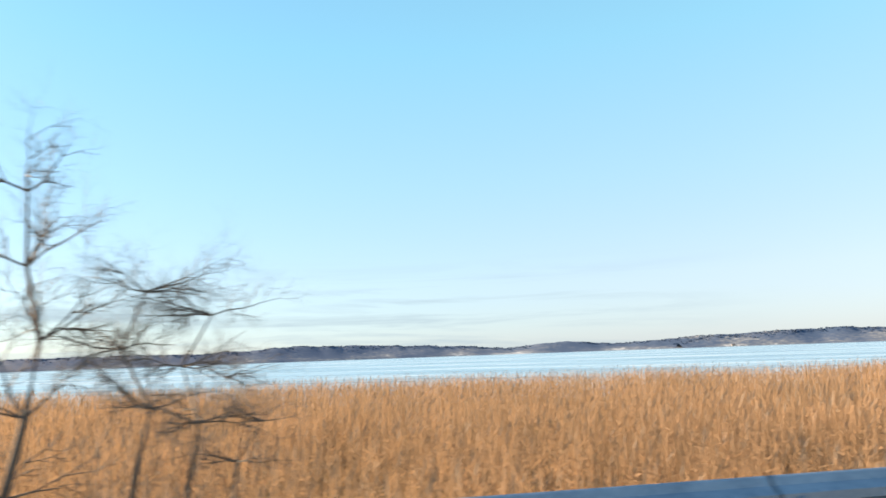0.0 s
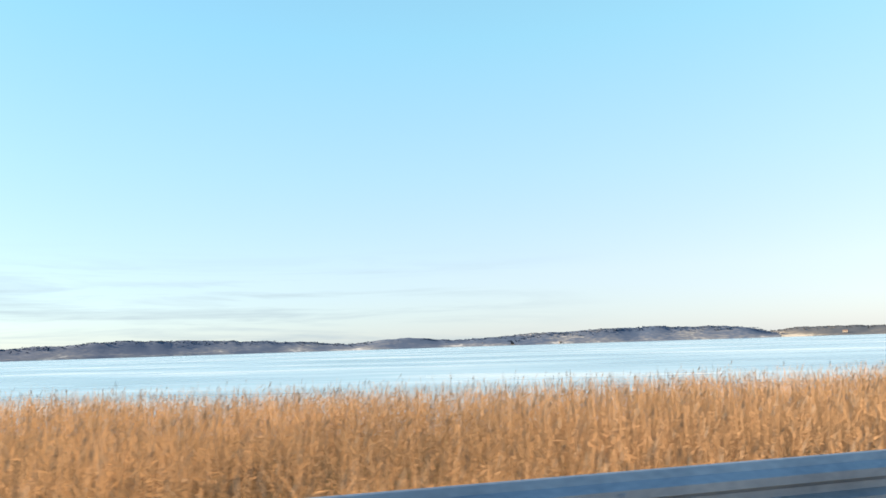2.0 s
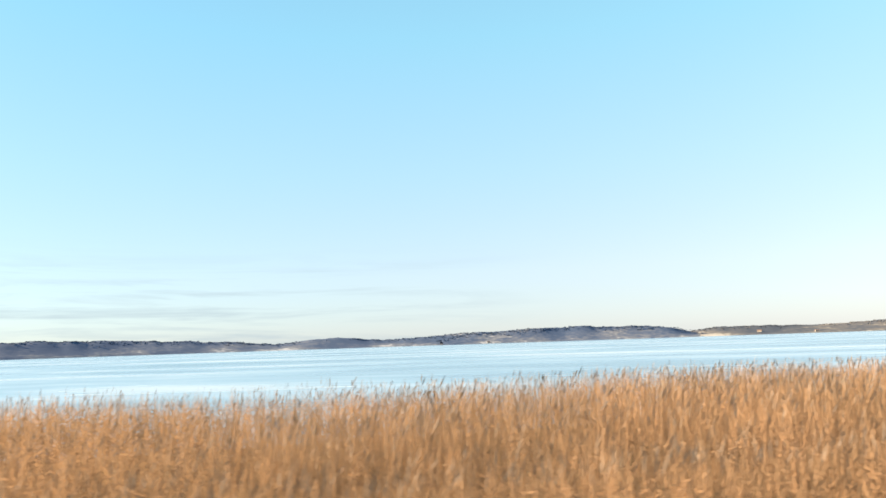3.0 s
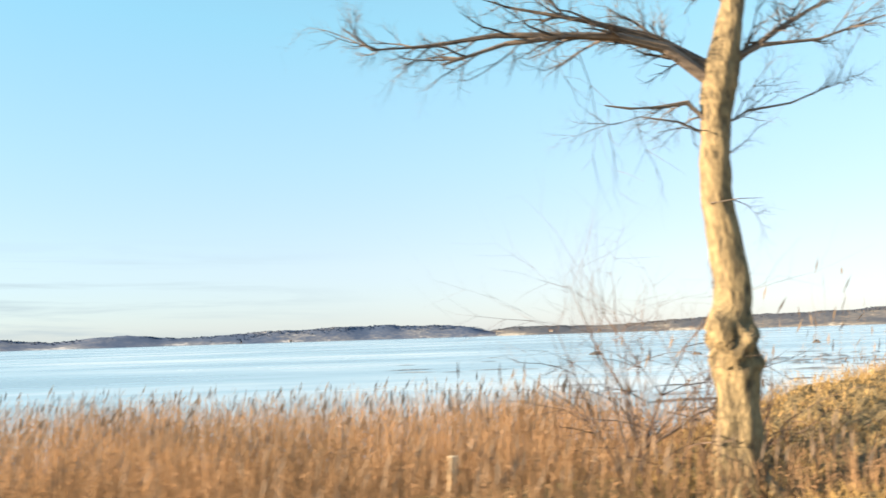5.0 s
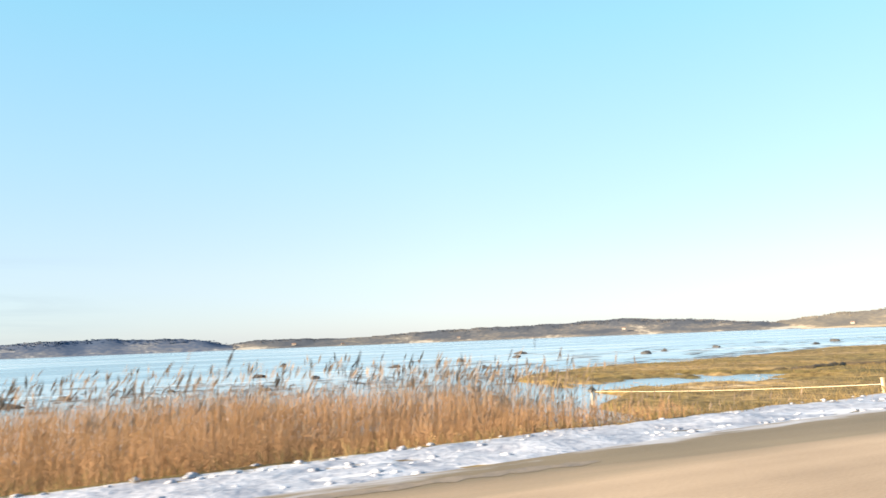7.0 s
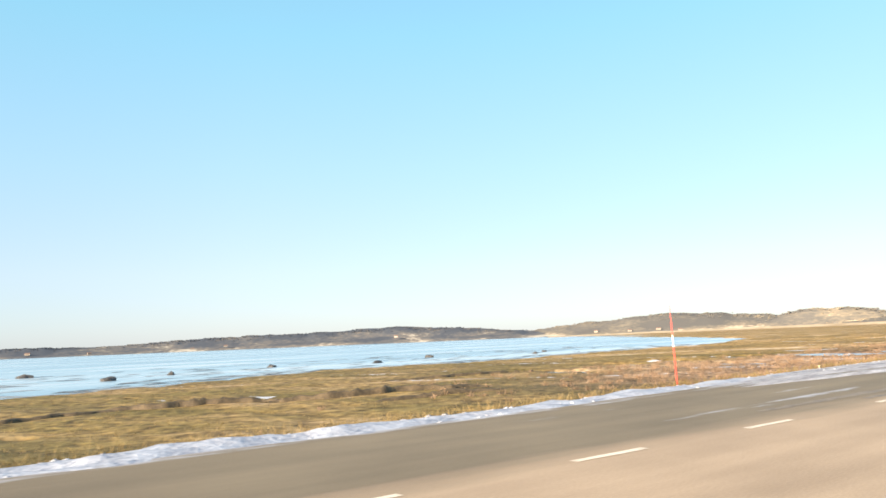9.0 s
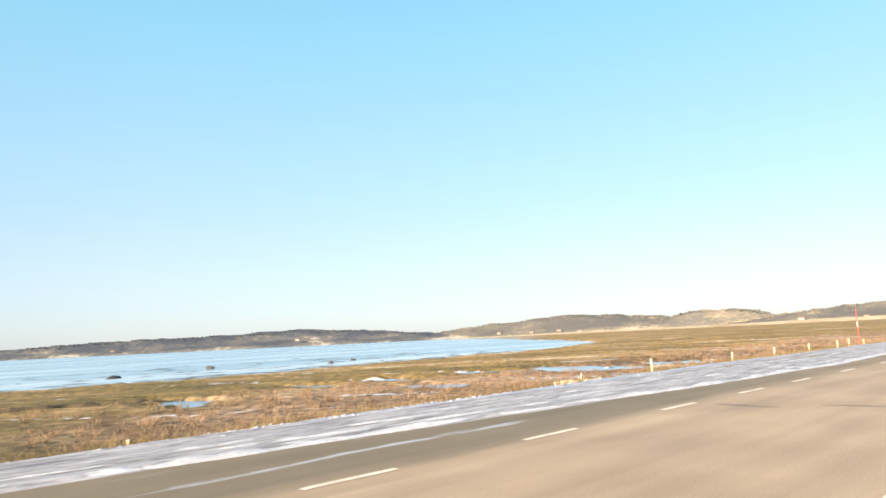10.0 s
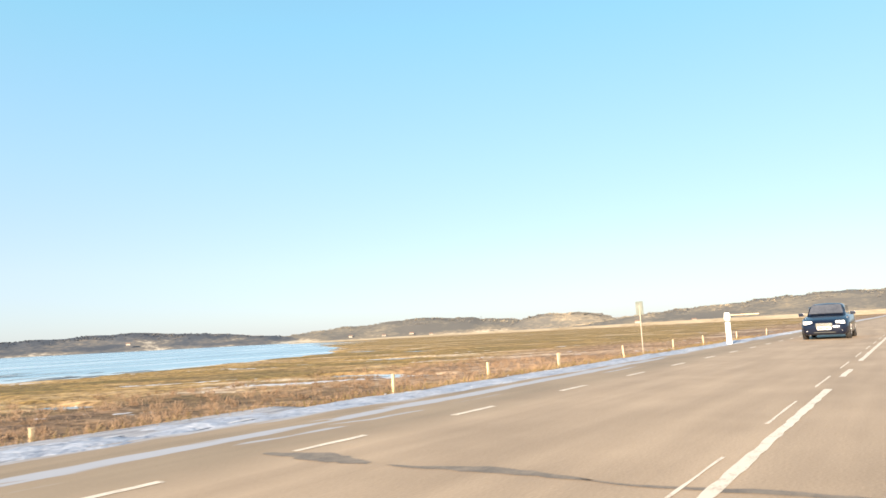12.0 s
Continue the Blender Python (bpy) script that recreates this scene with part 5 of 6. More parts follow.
def snow_pole(s, d, tall, label, lean=(0, 0), r=0.018):
    t = thing("snow_pole", label, "snow pole", "red snow poles")
    part("pole_lower", rod(r, -0.3, tall * 0.50, 8, r1=r * 0.85), M_REDP, t)
    part("white_band", rod(r * 0.86, tall * 0.50, tall * 0.64, 8, r1=r * 0.72), M_WHITE, t)
    part("pole_upper", rod(r * 0.72, tall * 0.64, tall * 0.84, 8, r1=r * 0.5), M_REDP, t)
    part("pole_tip", rod(r * 0.5, tall * 0.84, tall, 8, r1=r * 0.25), M_REDP, t)
    return place(t, s, d, None, 0, lean)


snow_pole(145.1, 7.7, 1.76, "thin red snow pole with a white band, leaning, by the reeds", (0, -10.5), 0.02)
snow_pole(206.7, 11.0, 2.1, "thin red snow pole with a white band on the marsh edge", (0, -1.5))
snow_pole(247.6, 9.7, 1.76, "thin red snow pole with a white band beside the icy shoulder", (0, -1))


def sign_pole():
    t = thing("sign_pole", "weathered pole with a blank white plate and white box", "sign")
    part("pole", rod(0.028, -0.4, 2.40, 12), M_POLE, t)
    for z_ in (0.36, 0.86, 1.98):
        part("blue_band", rod(0.030, z_, z_ + 0.09, 12), M_BLUE, t)
    pl = part("white_plate", box(0.21, 0.012, 0.52, (0, -0.04, 2.62), 0.005), M_WHITE, t)
    for i, (x_, w_, z_) in enumerate(((0, 0.035, 2.84), (0, 0.055, 2.775), (0, 0.025, 2.72))):
        part("mark_bar", box(w_, 0.003, 0.022, (x_, -0.0485, z_)), M_DARK, pl)
    bx = part("white_box", box(0.27, 0.22, 0.46, (0.02, -0.14, 1.22), 0.012), M_WHITE, t)
    part("box_lid", box(0.30, 0.25, 0.03, (0.02, -0.14, 1.465), 0.008), M_WHITE, bx)
    # near-black sheet stands in for shade on the side away from the sun
    part("side_shade_panel", box(0.012, 0.19, 0.42, (0.158, -0.14, 1.22), 0.003), M_DARK, bx)
    part("base_tray", box(0.31, 0.26, 0.02, (0.02, -0.14, 0.98), 0.005), M_DARK, bx)
    part("box_door", box(0.23, 0.012, 0.39, (0.02, -0.255, 1.22), 0.004), M_WHITE, bx)
    part("bracket", box(0.10, 0.10, 0.05, (0, -0.02, 1.3), 0.006), M_STEEL, t)
    return place(t, 143.38, 7.9, -0.22, -32)


sign_pole()


def stake(s, d, tall, label, lean=(0, 0), material=None):
    t = thing("marker_stake", label, "stake", "short timber marker stakes")
    part("stake_body", box(0.058, 0.058, tall + 0.35, (0, 0, (tall - 0.35) / 2), 0.008), material or M_WOOD, t)
    part("stake_cap", box(0.066, 0.066, 0.03, (0, 0, tall + 0.01), 0.01), M_WOOD, t)
    return place(t, s, d, None, random.uniform(-20, 20), lean)


random.seed(4)
STAKES = [(146.6, 7.95, 0.30), (151.7, 7.95, 0.24), (143.6, 8.3, 0.22), (169.0, 10.3, 0.62), (176.4, 10.9, 0.42), (179.3, 11.4, 0.42), (179.9, 10.9, 0.40),
          (199.3, 11.9, 0.52), (215.5, 11.5, 0.30), (218.0, 12.6, 0.38), (230.8, 11.0, 0.42), (237.0, 11.2, 0.45), (241.1, 11.2, 0.45), (244.4, 10.9, 0.36), (247.1, 10.5, 0.32), (250.0, 10.8, 0.36), (252.6, 10.8, 0.32),
          (257.6, 10.6, 0.42), (265.6, 10.4, 0.62), (270.0, 10.4, 0.62), (274.9, 10.5, 0.62), (275.3, 10.7, 0.6), (281.5, 10.5, 0.62), (289.0, 10.6, 0.5), (296.0, 10.8, 0.5), (304.0, 10.6, 0.6), (314.0, 10.4, 0.6)]
for s_, d_, h_ in STAKES:
    stake(s_, d_, h_ if s_ < 260 else 0.17 - float(land(s_, d_)), "short pale timber stake standing in snow" if s_ < 160 else "short pale timber stake in marsh grass", (random.uniform(-4, 4), random.uniform(-6, 6)))


def log(s, d, length, turn):
    t = thing("driftwood_log", "pale split driftwood log lying in marsh grass", "log")
    rnd = random.Random(9)
    pts = [(length * (k / 9 - 0.5), 0.03 * math.sin(k * 1.3), 0.07 + 0.012 * rnd.uniform(-1, 1)) for k in range(10)]
    part("log_body", tube(pts, [0.055 + 0.03 * rnd.random() for _ in pts], 9), M_WOOD, t)
    part("branch_stub", tube([(0.1, 0, 0.08), (0.16, 0.08, 0.2), (0.2, 0.12, 0.3)], [0.03, 0.022, 0.012], 6), M_WOOD, t)
    place(t, s, d, None, turn)


log(227.0, 11.1, 1.4, -25)
stake(113.0, 5.5, 0.55, "short pale timber stake in long dry grass", (2, 3))


def rope(points, sag=0.06):
    t = thing("boundary_rope", "pale rope slung between low stakes", "rope")
    pts = []
    for a, b in zip(points, points[1:]):
        for k in range(9):
            u = k / 8
            s, d, z = (a[i] + (b[i] - a[i]) * u for i in range(3))
            x, y = plan(s, d)
            pts.append((float(x), float(y), z - sag * 4 * u * (1 - u)))
    part("rope_line", tube(pts, [0.008] * len(pts), 5), M_ROPE, t)


rope([(166.0, 19.4, -1.0), (168.1, 20.2, -0.72), (169.0, 10.3, -0.1), (176.4, 10.9, -0.15)])


def bird_post():
    t = thing("nest_post", "small weathered post with a dark pointed cap in the ice", "post")
    part("post", rod(0.04, -0.6, 0.42, 8), M_POLE, t)
    part("cap", tube([(0, 0, 0.40), (0, 0, 0.46), (0, 0, 0.60)], [0.15, 0.135, 0.01], 8), M_DARK, t)
    part("perch", box(0.44, 0.03, 0.03, (0, 0, 0.43), 0.006), M_POLE, t)
    place(t, 168.1, 20.2, -1.12)


bird_post()


def info_board(s, d, wide, tall, base, legs, label, turn):
    t = thing("information_board", label, "sign board", "information boards")
    top = base + tall
    for x_ in legs:
        part("leg", box(0.08, 0.08, top + 0.55, (x_, 0, (top + 0.05 - 0.5) / 2), 0.01), M_WOOD, t)
    part("panel", box(wide, 0.04, tall, (0, -0.06, base + tall / 2), 0.006), M_BOARD, t)
    fr = 0.085
    for z_ in (base + fr / 2, top - fr / 2):
        part("frame_rail", box(wide + 0.04, 0.055, fr, (0, -0.08, z_), 0.006), M_DARK, t)
    for x_ in (-wide / 2 + fr / 2, wide / 2 - fr / 2):
        part("frame_stile", box(fr, 0.058, tall + 0.02, (x_, -0.08, base + tall / 2), 0.006), M_DARK, t)
    part("printed_sheet", box(wide * 0.70, 0.006, tall * 0.74, (0, -0.101, base + tall / 2)), M_PRINT, t)
    part("roof_board", box(wide + 0.06, 0.12, 0.03, (0, -0.07, top + 0.02), 0.008), M_DARK, t)
    return place(t, s, d, None, turn)


info_board(177.65, 10.5, 0.68, 0.76, 0.99, (-0.37, 0.35), "dark framed information board on two pale timber legs", -18)
info_board(179.3, 10.7, 0.34, 0.66, 1.06, (0.0,), "small dark framed information board on a single timber leg", -18)


def road_sign_far():
    t = thing("road_sign", "grey back of a small road sign on a pole", "sign")
    part("pole", rod(0.03, -0.4, 2.9, 10), M_POLE, t)
    part("plate", box(0.03, 0.36, 0.62, (0.0, 0, 2.75), 0.008), M_BOARD, t)
    place(t, 284.5, 10.7, None, -8)
    t = thing("marker_post", "thick white post with a pale arm beside the road", "post")
    part("post_body", rod(0.125, -0.3, 1.15, 14, r1=0.115), M_WHITE, t)
    part("collar", rod(0.145, 0.98, 1.06, 14), M_GREYREF, t)
    part("head", rod(0.15, 1.15, 1.42, 14, r1=0.11), M_WHITE, t)
    part("arm", box(1.3, 0.06, 0.05, (0.70, 0, 1.30), 0.01), M_WOOD, t)
    place(t, 286.0, 7.2, None, -70)


road_sign_far()


# ---- bare trees and bushes ----
def branch(bm, p0, way, length, r0, rnd, depth, bend=0.25, sides=5, up=0.25):
    pts, rad = [Vector(p0)], [r0]
    w = Vector(way).normalized()
    n = 4 if depth else 2
    for k in range(n):
        w = (w + Vector((rnd.uniform(-bend, bend), rnd.uniform(-bend, bend), rnd.uniform(-bend, bend) + up * 0.25))).normalized()
        pts.append(pts[-1] + w * length / n)
        rad.append(r0 * (1 - 0.75 * (k + 1) / n))
    tube(pts, rad, sides, bm)
    if depth > 0:
        for k in range(1, n + 1):
            for _ in range(1 if rnd.random() < 0.35 else 2):
                d_ = (pts[k] - pts[k - 1]).normalized()
                q = d_.orthogonal().normalized()
                q.rotate(Matrix.Rotation(rnd.uniform(0, 6.28), 3, d_))
                branch(bm, pts[k], d_ * 0.75 + q * 0.7, length * rnd.uniform(0.35, 0.6), rad[k] * 0.75, rnd, depth - 1, bend, max(sides - 1, 3), up)


def roadside_tree():
    rnd = random.Random(3)
    t = thing("roadside_tree", "leafless tree with pale sunlit bark beside the road", "tree")
    # the stem: height, sideways bend, radius; knotted at 1.0, forked from 3.4 up
    hs = [-0.85, -0.45, -0.22, 0.05, 0.43, 0.75, 0.97, 1.12, 1.28, 1.5, 1.9, 2.3, 2.7, 3.1, 3.35, 3.55, 3.8, 4.2, 4.8]
    xs = [-0.02, -0.01, 0.0, 0.04, 0.075, 0.075, 0.06, 0.05, 0.09, 0.11, 0.07, 0.03, 0.04, 0.09, 0.12, 0.16, 0.22, 0.32, 0.46]
    rr = [0.30, 0.25, 0.21, 0.185, 0.18, 0.20, 0.215, 0.20, 0.165, 0.16, 0.15, 0.142, 0.14, 0.142, 0.16, 0.175, 0.15, 0.115, 0.09]
    zz = np.linspace(-0.85, 4.8, 120)
    spine = [Vector((float(np.interp(q, hs, xs)), 0.0, float(q))) for q in zz]
    bm = tube(spine, [float(np.interp(q, hs, rr)) for q in zz], 26)
    for v in bm.verts:
        k = float(np.interp(v.co.z, hs, xs))
        out = Vector((v.co.x - k, v.co.y, 0))
        a = math.atan2(out.y, out.x)
        ridge = 0.08 * noise.noise(Vector((math.cos(a) * 3.5, math.sin(a) * 3.5, v.co.z * 1.6))) + 0.06 * noise.noise(Vector((math.cos(a) * 9, math.sin(a) * 9, v.co.z * 5)))
        flute = 0.10 * math.cos(5 * a + 1.5 * v.co.z + 0.6) * max(0.0, min(1.0, 0.9 - v.co.z)) * 0.35
        knot = 0.16 * math.exp(-((v.co.z - 0.92) / 0.26) ** 2) * noise.noise(Vector((math.cos(a) * 2.6, math.sin(a) * 2.6, v.co.z * 6 + 3)))
        eye_ = 0.09 * math.exp(-((v.co.z - 1.13) / 0.08) ** 2 - ((a + 2.5) / 0.5) ** 2)
        v.co += out * (1.7 * ridge) + out.normalized() * (flute + knot + eye_)
    part("trunk", bm, M_BARK, t, "pale bent trunk with a knotted base", True)
    for a, ln in ((0.1, 0.55), (-0.9, 0.4), (-2.2, 0.45), (3.0, 0.4), (1.6, 0.4)):
        c_, s_ = math.cos(a), math.sin(a)
        part("root", tube([(0.1 + 0.12 * c_, 0.12 * s_, -0.25), (0.1 + 0.28 * c_, 0.28 * s_, -0.42), (0.1 + ln * c_, ln * s_, -0.52), (0.1 + (ln + 0.2) * c_, (ln + 0.2) * s_, -0.66)], [0.085, 0.07, 0.045, 0.02], 7), M_BARK, t, "", True)

    def limb(points, r0, twigs, name="limb"):
        """A limb that bends through points, with finer branches off it."""
        lb = bmesh.new()
        pts = [Vector(q) for q in points]
        tube(pts, [r0 * (1 - 0.8 * i / (len(pts) - 1)) for i in range(len(pts))], 7, lb)
        for _ in range(twigs):
            i = rnd.randint(1, len(pts) - 1)
            u = rnd.random()
            p0 = pts[i - 1].lerp(pts[i], u)
            d_ = (pts[i] - pts[i - 1]).normalized()
            way = d_ + Vector((rnd.uniform(-0.7, 0.7), rnd.uniform(-0.7, 0.7), rnd.uniform(-0.5, 0.6)))
            branch(lb, p0, way, rnd.uniform(0.3, 0.8), r0 * 0.28 * (1.2 - 0.8 * i / len(pts)) + 0.003, rnd, 2, 0.3, 4, 0.05)
        part(name, lb, M_TWIG, t)

    limb([(0.05, 0, 3.50), (-0.35, 0.0, 3.84), (-0.80, 0.0, 3.97), (-1.30, 0.0, 4.00), (-1.90, 0.1, 3.98), (-2.55, 0.1, 3.78)], 0.065, 16)
    limb([(-1.30, 0, 4.00), (-2.0, 0.1, 4.07), (-2.7, 0.15, 4.0), (-3.25, 0.15, 3.98), (-3.55, 0.2, 4.24)], 0.035, 10)
    limb([(0.08, 0, 3.62), (-0.40, 0.1, 3.98), (-1.1, 0.15, 4.22), (-1.9, 0.2, 4.42)], 0.055, 14)
    limb([(0.02, 0, 3.05), (-0.18, 0.0, 3.28), (-0.45, 0.0, 3.24), (-0.75, -0.05, 3.22), (-1.0, -0.05, 3.26)], 0.034, 3)
    limb([(0.0, 0, 2.95), (-0.25, 0.1, 3.12), (-0.6, 0.15, 3.2), (-0.85, 0.2, 3.14)], 0.014, 3)
    limb([(0.20, 0, 3.60), (0.50, 0.05, 3.82), (0.85, 0.0, 4.05), (1.3, -0.05, 4.3)], 0.05, 10)
    limb([(0.22, 0, 3.66), (0.55, -0.1, 3.80), (1.1, -0.1, 3.84), (1.7, -0.2, 4.02)], 0.032, 9)
    limb([(0.12, 0, 3.02), (0.40, 0.0, 3.18), (0.85, 0.05, 3.26), (1.2, 0.05, 3.40), (1.5, 0.1, 3.5)], 0.018, 8)
    limb([(0.08, 0, 2.70), (0.3, 0.05, 2.84), (0.42, 0.05, 2.92)], 0.008, 2)
    limb([(-0.08, -0.1, 2.26), (0.15, -0.2, 2.28), (0.40, -0.15, 2.29)], 0.008, 1)
    limb([(0.32, 0, 4.3), (-0.1, 0.2, 4.8), (-0.7, 0.3, 5.2), (-1.3, 0.3, 5.5)], 0.06, 12)
    limb([(0.42, 0, 4.7), (0.6, -0.2, 5.2), (0.8, -0.3, 5.9)], 0.06, 12)
    for x_, z_, ln in ((-1.22, 3.86, 1.5), (-0.95, 3.24, 0.85), (-0.70, 3.22, 0.8), (-1.45, 3.86, 0.6)):
        hb = bmesh.new()
        branch(hb, (x_, 0, z_), (0.12, 0, -1), ln, 0.006, rnd, 1, 0.35, 3, -0.4)
        part("hanging_twig", hb, M_TWIG, t)
    place(t, 115.62, 5.4, 0.10, -17)


roadside_tree()


def shrub(s, d, wide, tall, n, label, seed, name="shrub", thick=0.008, depth=2, lean=0.55, material=None, z=None):
    rnd = random.Random(seed)
    t = thing(name, label, "bush", "roadside bushes")
    groups = 4
    for g in range(groups):
        bm = bmesh.new()
        for _ in range(n // groups):
            a = rnd.uniform(0, 6.283)
            r = math.sqrt(rnd.random())
            x, y = math.cos(a) * r * wide * 0.5, math.sin(a) * r * wide * 0.33
            h = tall * (1 - 0.55 * r * r) * rnd.uniform(0.55, 1.0)
            branch(bm, (x * 0.75, y * 0.75, -0.05), (x / wide * 2 * lean + rnd.uniform(-0.25, 0.25), rnd.uniform(-lean, lean) * 0.7, 1), h, thick * rnd.uniform(0.7, 1.3), rnd, depth, 0.32, 3, 0.0)
        part("branch_tangle", bm, material or M_BUSH, t)
    place(t, s, d, z)
    return t


shrub(128.2, 6.9, 3.6, 1.45, 210, "dense leafless reddish-brown bush on the snowy bank", 41, thick=0.016, depth=2)
shrub(129.6, 7.2, 2.2, 1.35, 130, "dense leafless dark brown bush beside the snowy bank", 42, thick=0.016, depth=2)
shrub(124.5, 7.0, 2.4, 1.15, 130, "thin leafless brown bush behind the snowy mound", 43, thick=0.013, depth=2)
shrub(126.4, 7.3, 2.8, 0.95, 140, "low leafless brown scrub on the snowy bank", 47, thick=0.013, depth=2)
shrub(122.7, 7.6, 2.2, 0.8, 70, "thin leafless brown scrub in dry grass", 48, thick=0.011, depth=2)
shrub(115.05, 5.95, 0.8, 3.1, 14, "tall leafless saplings round the foot of a tree", 44, "sapling_clump", 0.015, 2, 0.06, None, -0.45)
shrub(116.3, 6.2, 0.8, 2.3, 9, "slender leafless saplings beside a tree", 45, "sapling_clump", 0.012, 2, 0.12, None, -0.3)
shrub(-0.9, 4.7, 1.9, 1.0, 44, "leafless grey-brown bush between road and reeds", 46, thick=0.012, depth=2, lean=0.5, material=M_TWIG)


def thin_tree(s, d, tall, seed, label, rise=0.55, reach=(0.18, 0.33), low=2, lean=(0, 0), each=4):
    rnd = random.Random(seed)
    t = thing("young_tree", label, "tree", "young trees beside the reed bed")
    pts = [(rnd.uniform(-0.03, 0.03) * k, rnd.uniform(-0.03, 0.03) * k, tall * k / 6 - 0.2) for k in range(7)]
    part("trunk", tube(pts, [0.013 * tall * (1 - 0.13 * k) for k in range(7)], 8), M_TWIG, t, "", True)
    for k in range(low, 7):
        for _ in range(each):
            bm = bmesh.new()
            a = rnd.uniform(0, 6.283)
            branch(bm, pts[k], (math.cos(a), math.sin(a) * 0.7, rise), tall * rnd.uniform(*reach) * (1.15 - 0.07 * k), 0.0036 * tall, rnd, 3, 0.3, 4, 0.15)
            part("limb", bm, M_TWIG, t)
    place(t, s, d, None, 0, lean)


thin_tree(-1.95, 4.9, 2.95, 51, "slender leafless young tree beside the reed bed")
thin_tree(-1.30, 4.8, 2.2, 52, "spreading leafless young tree with flat thin branches", 0.2, (0.20, 0.36), 4, (0, 4), 6)
thin_tree(-0.95, 4.7, 2.0, 53, "low leafless young tree with flat thin branches", 0.12, (0.20, 0.36), 4, (0, 5), 6)
thin_tree(-0.62, 4.8, 1.62, 54, "low leafless young tree with flat thin branches", 0.12, (0.20, 0.34), 4, (0, 5), 6)


# ---- rocks in the ice ----
def rocks():
    rnd = random.Random(61)
    spots = [(150.5, 40.0, 1.1), (152.2, 44, 0.8), (165.5, 52, 0.8), (148.0, 37.0, 0.7), (157, 46, 0.6), (163, 60, 0.9), (171, 37, 0.5), (174, 66, 1.0), (182, 74, 1.1), (190, 80, 0.9), (205, 70, 1.2), (213, 76, 1.0), (226, 82, 1.2), (236, 74, 1.1), (252, 84, 1.2), (262, 72, 0.8), (270, 78, 0.9), (145, 60, 0.8), (140, 70, 1.0), (168, 88, 1.2), (198, 96, 1.4), (156, 34, 0.4), (161, 41, 0.6), (178, 55, 0.7)]
    for s, d, size in spots:
        bm = bmesh.new()
        bmesh.ops.create_icosphere(bm, subdivisions=2, radius=size * 0.42)
        off = Vector((rnd.uniform(0, 50), rnd.uniform(0, 50), 0))
        for v in bm.verts:
            v.co *= 1 + 0.75 * noise.noise(v.co * 2.3 / size + off) + 0.25 * noise.noise(v.co * 6 / size + off)
            v.co.z *= 0.68
            v.co.x *= 1.5
        t = part("shore_rock", bm, M_ROCK, None)
        tagged(t, "dark wet boulder frozen into the bay ice", "rock", "boulders in the ice")
        x, y = plan(s, d)
        t.matrix_basis = pose(float(x), float(y), WATER + size * 0.02, 0, 0, rnd.uniform(0, 180))


rocks()


def ice_floes():
    """Broken dark edges and slush lines on the ice near the shore."""
    rng = np.random.default_rng(71)
    vs, ts, o = [], [], 0
    for k in range(1040):
        shore = k >= 900
        s = rng.uniform(186, 300) if shore else rng.uniform(120, 300) if k < 300 else rng.uniform(140, 186)
        d = float(SHORE(s)) + rng.uniform(0.5, 6.0) if shore else float(SHORE(s)) + 3 + rng.random() ** 1.5 * 45 if k < 300 else rng.normal(44, 5)
        x, y = plan(s, d)
        ln, w = (rng.uniform(0.4, 2.4), rng.uniform(0.08, 0.4)) if k < 300 or shore else (rng.uniform(0.15, 0.7), rng.uniform(0.06, 0.22))
        a = float(turn_at(s)) + rng.normal(0, 0.25)
        c_, s_ = math.cos(a), math.sin(a)
        m = 8
        ring = [(math.cos(2 * math.pi * i / m) * ln * rng.uniform(0.7, 1.2), math.sin(2 * math.pi * i / m) * w * rng.uniform(0.6, 1.4)) for i in range(m)]
        vs += [(float(x) + u * c_ - v * s_, float(y) + u * s_ + v * c_, WATER + 0.012) for u, v in ring]
        vs.append((float(x), float(y), WATER + rng.uniform(0.03, 0.09)))
        ts += [(o + i, o + (i + 1) % m, o + m) for i in range(m)]
        o += m + 1
    tagged(new("slush_ridges", tri_mesh("slush_ridges", vs, ts, M_SLUSH)), "low dark ridges of slush and seaweed on the ice", "slush", kind="stuff")


ice_floes()


# ---- far houses ----
def far_house(x, y, z, wide, deep, tall, turn, label, wall=None):
    t = thing("far_house", label, "house", "houses on the far shore")
    part("wall", box(wide, deep, tall, (0, 0, tall / 2)), wall or M_HOUSE, t)
    bm = bmesh.new()
    h = deep * 0.42
    pts = [(-wide / 2 - 0.3, -deep / 2 - 0.4, tall), (wide / 2 + 0.3, -deep / 2 - 0.4, tall), (wide / 2 + 0.3, deep / 2 + 0.4, tall), (-wide / 2 - 0.3, deep / 2 + 0.4, tall), (-wide / 2 - 0.3, 0, tall + h), (wide / 2 + 0.3, 0, tall + h)]
    v = [bm.verts.new(p_) for p_ in pts]
    for f in ((0, 1, 5, 4), (2, 3, 4, 5), (0, 4, 3), (1, 2, 5), (3, 2, 1, 0)):
        bm.faces.new([v[i] for i in f])
    part("roof", bm, M_ROOF, t)
    for i in range(3):
        part("window", box(wide * 0.12, 0.1, tall * 0.3, (wide * (-0.3 + 0.3 * i), -deep / 2 - 0.03, tall * 0.55)), M_DARK, t)
    t.matrix_basis = pose(x, y, z, 0, 0, turn)


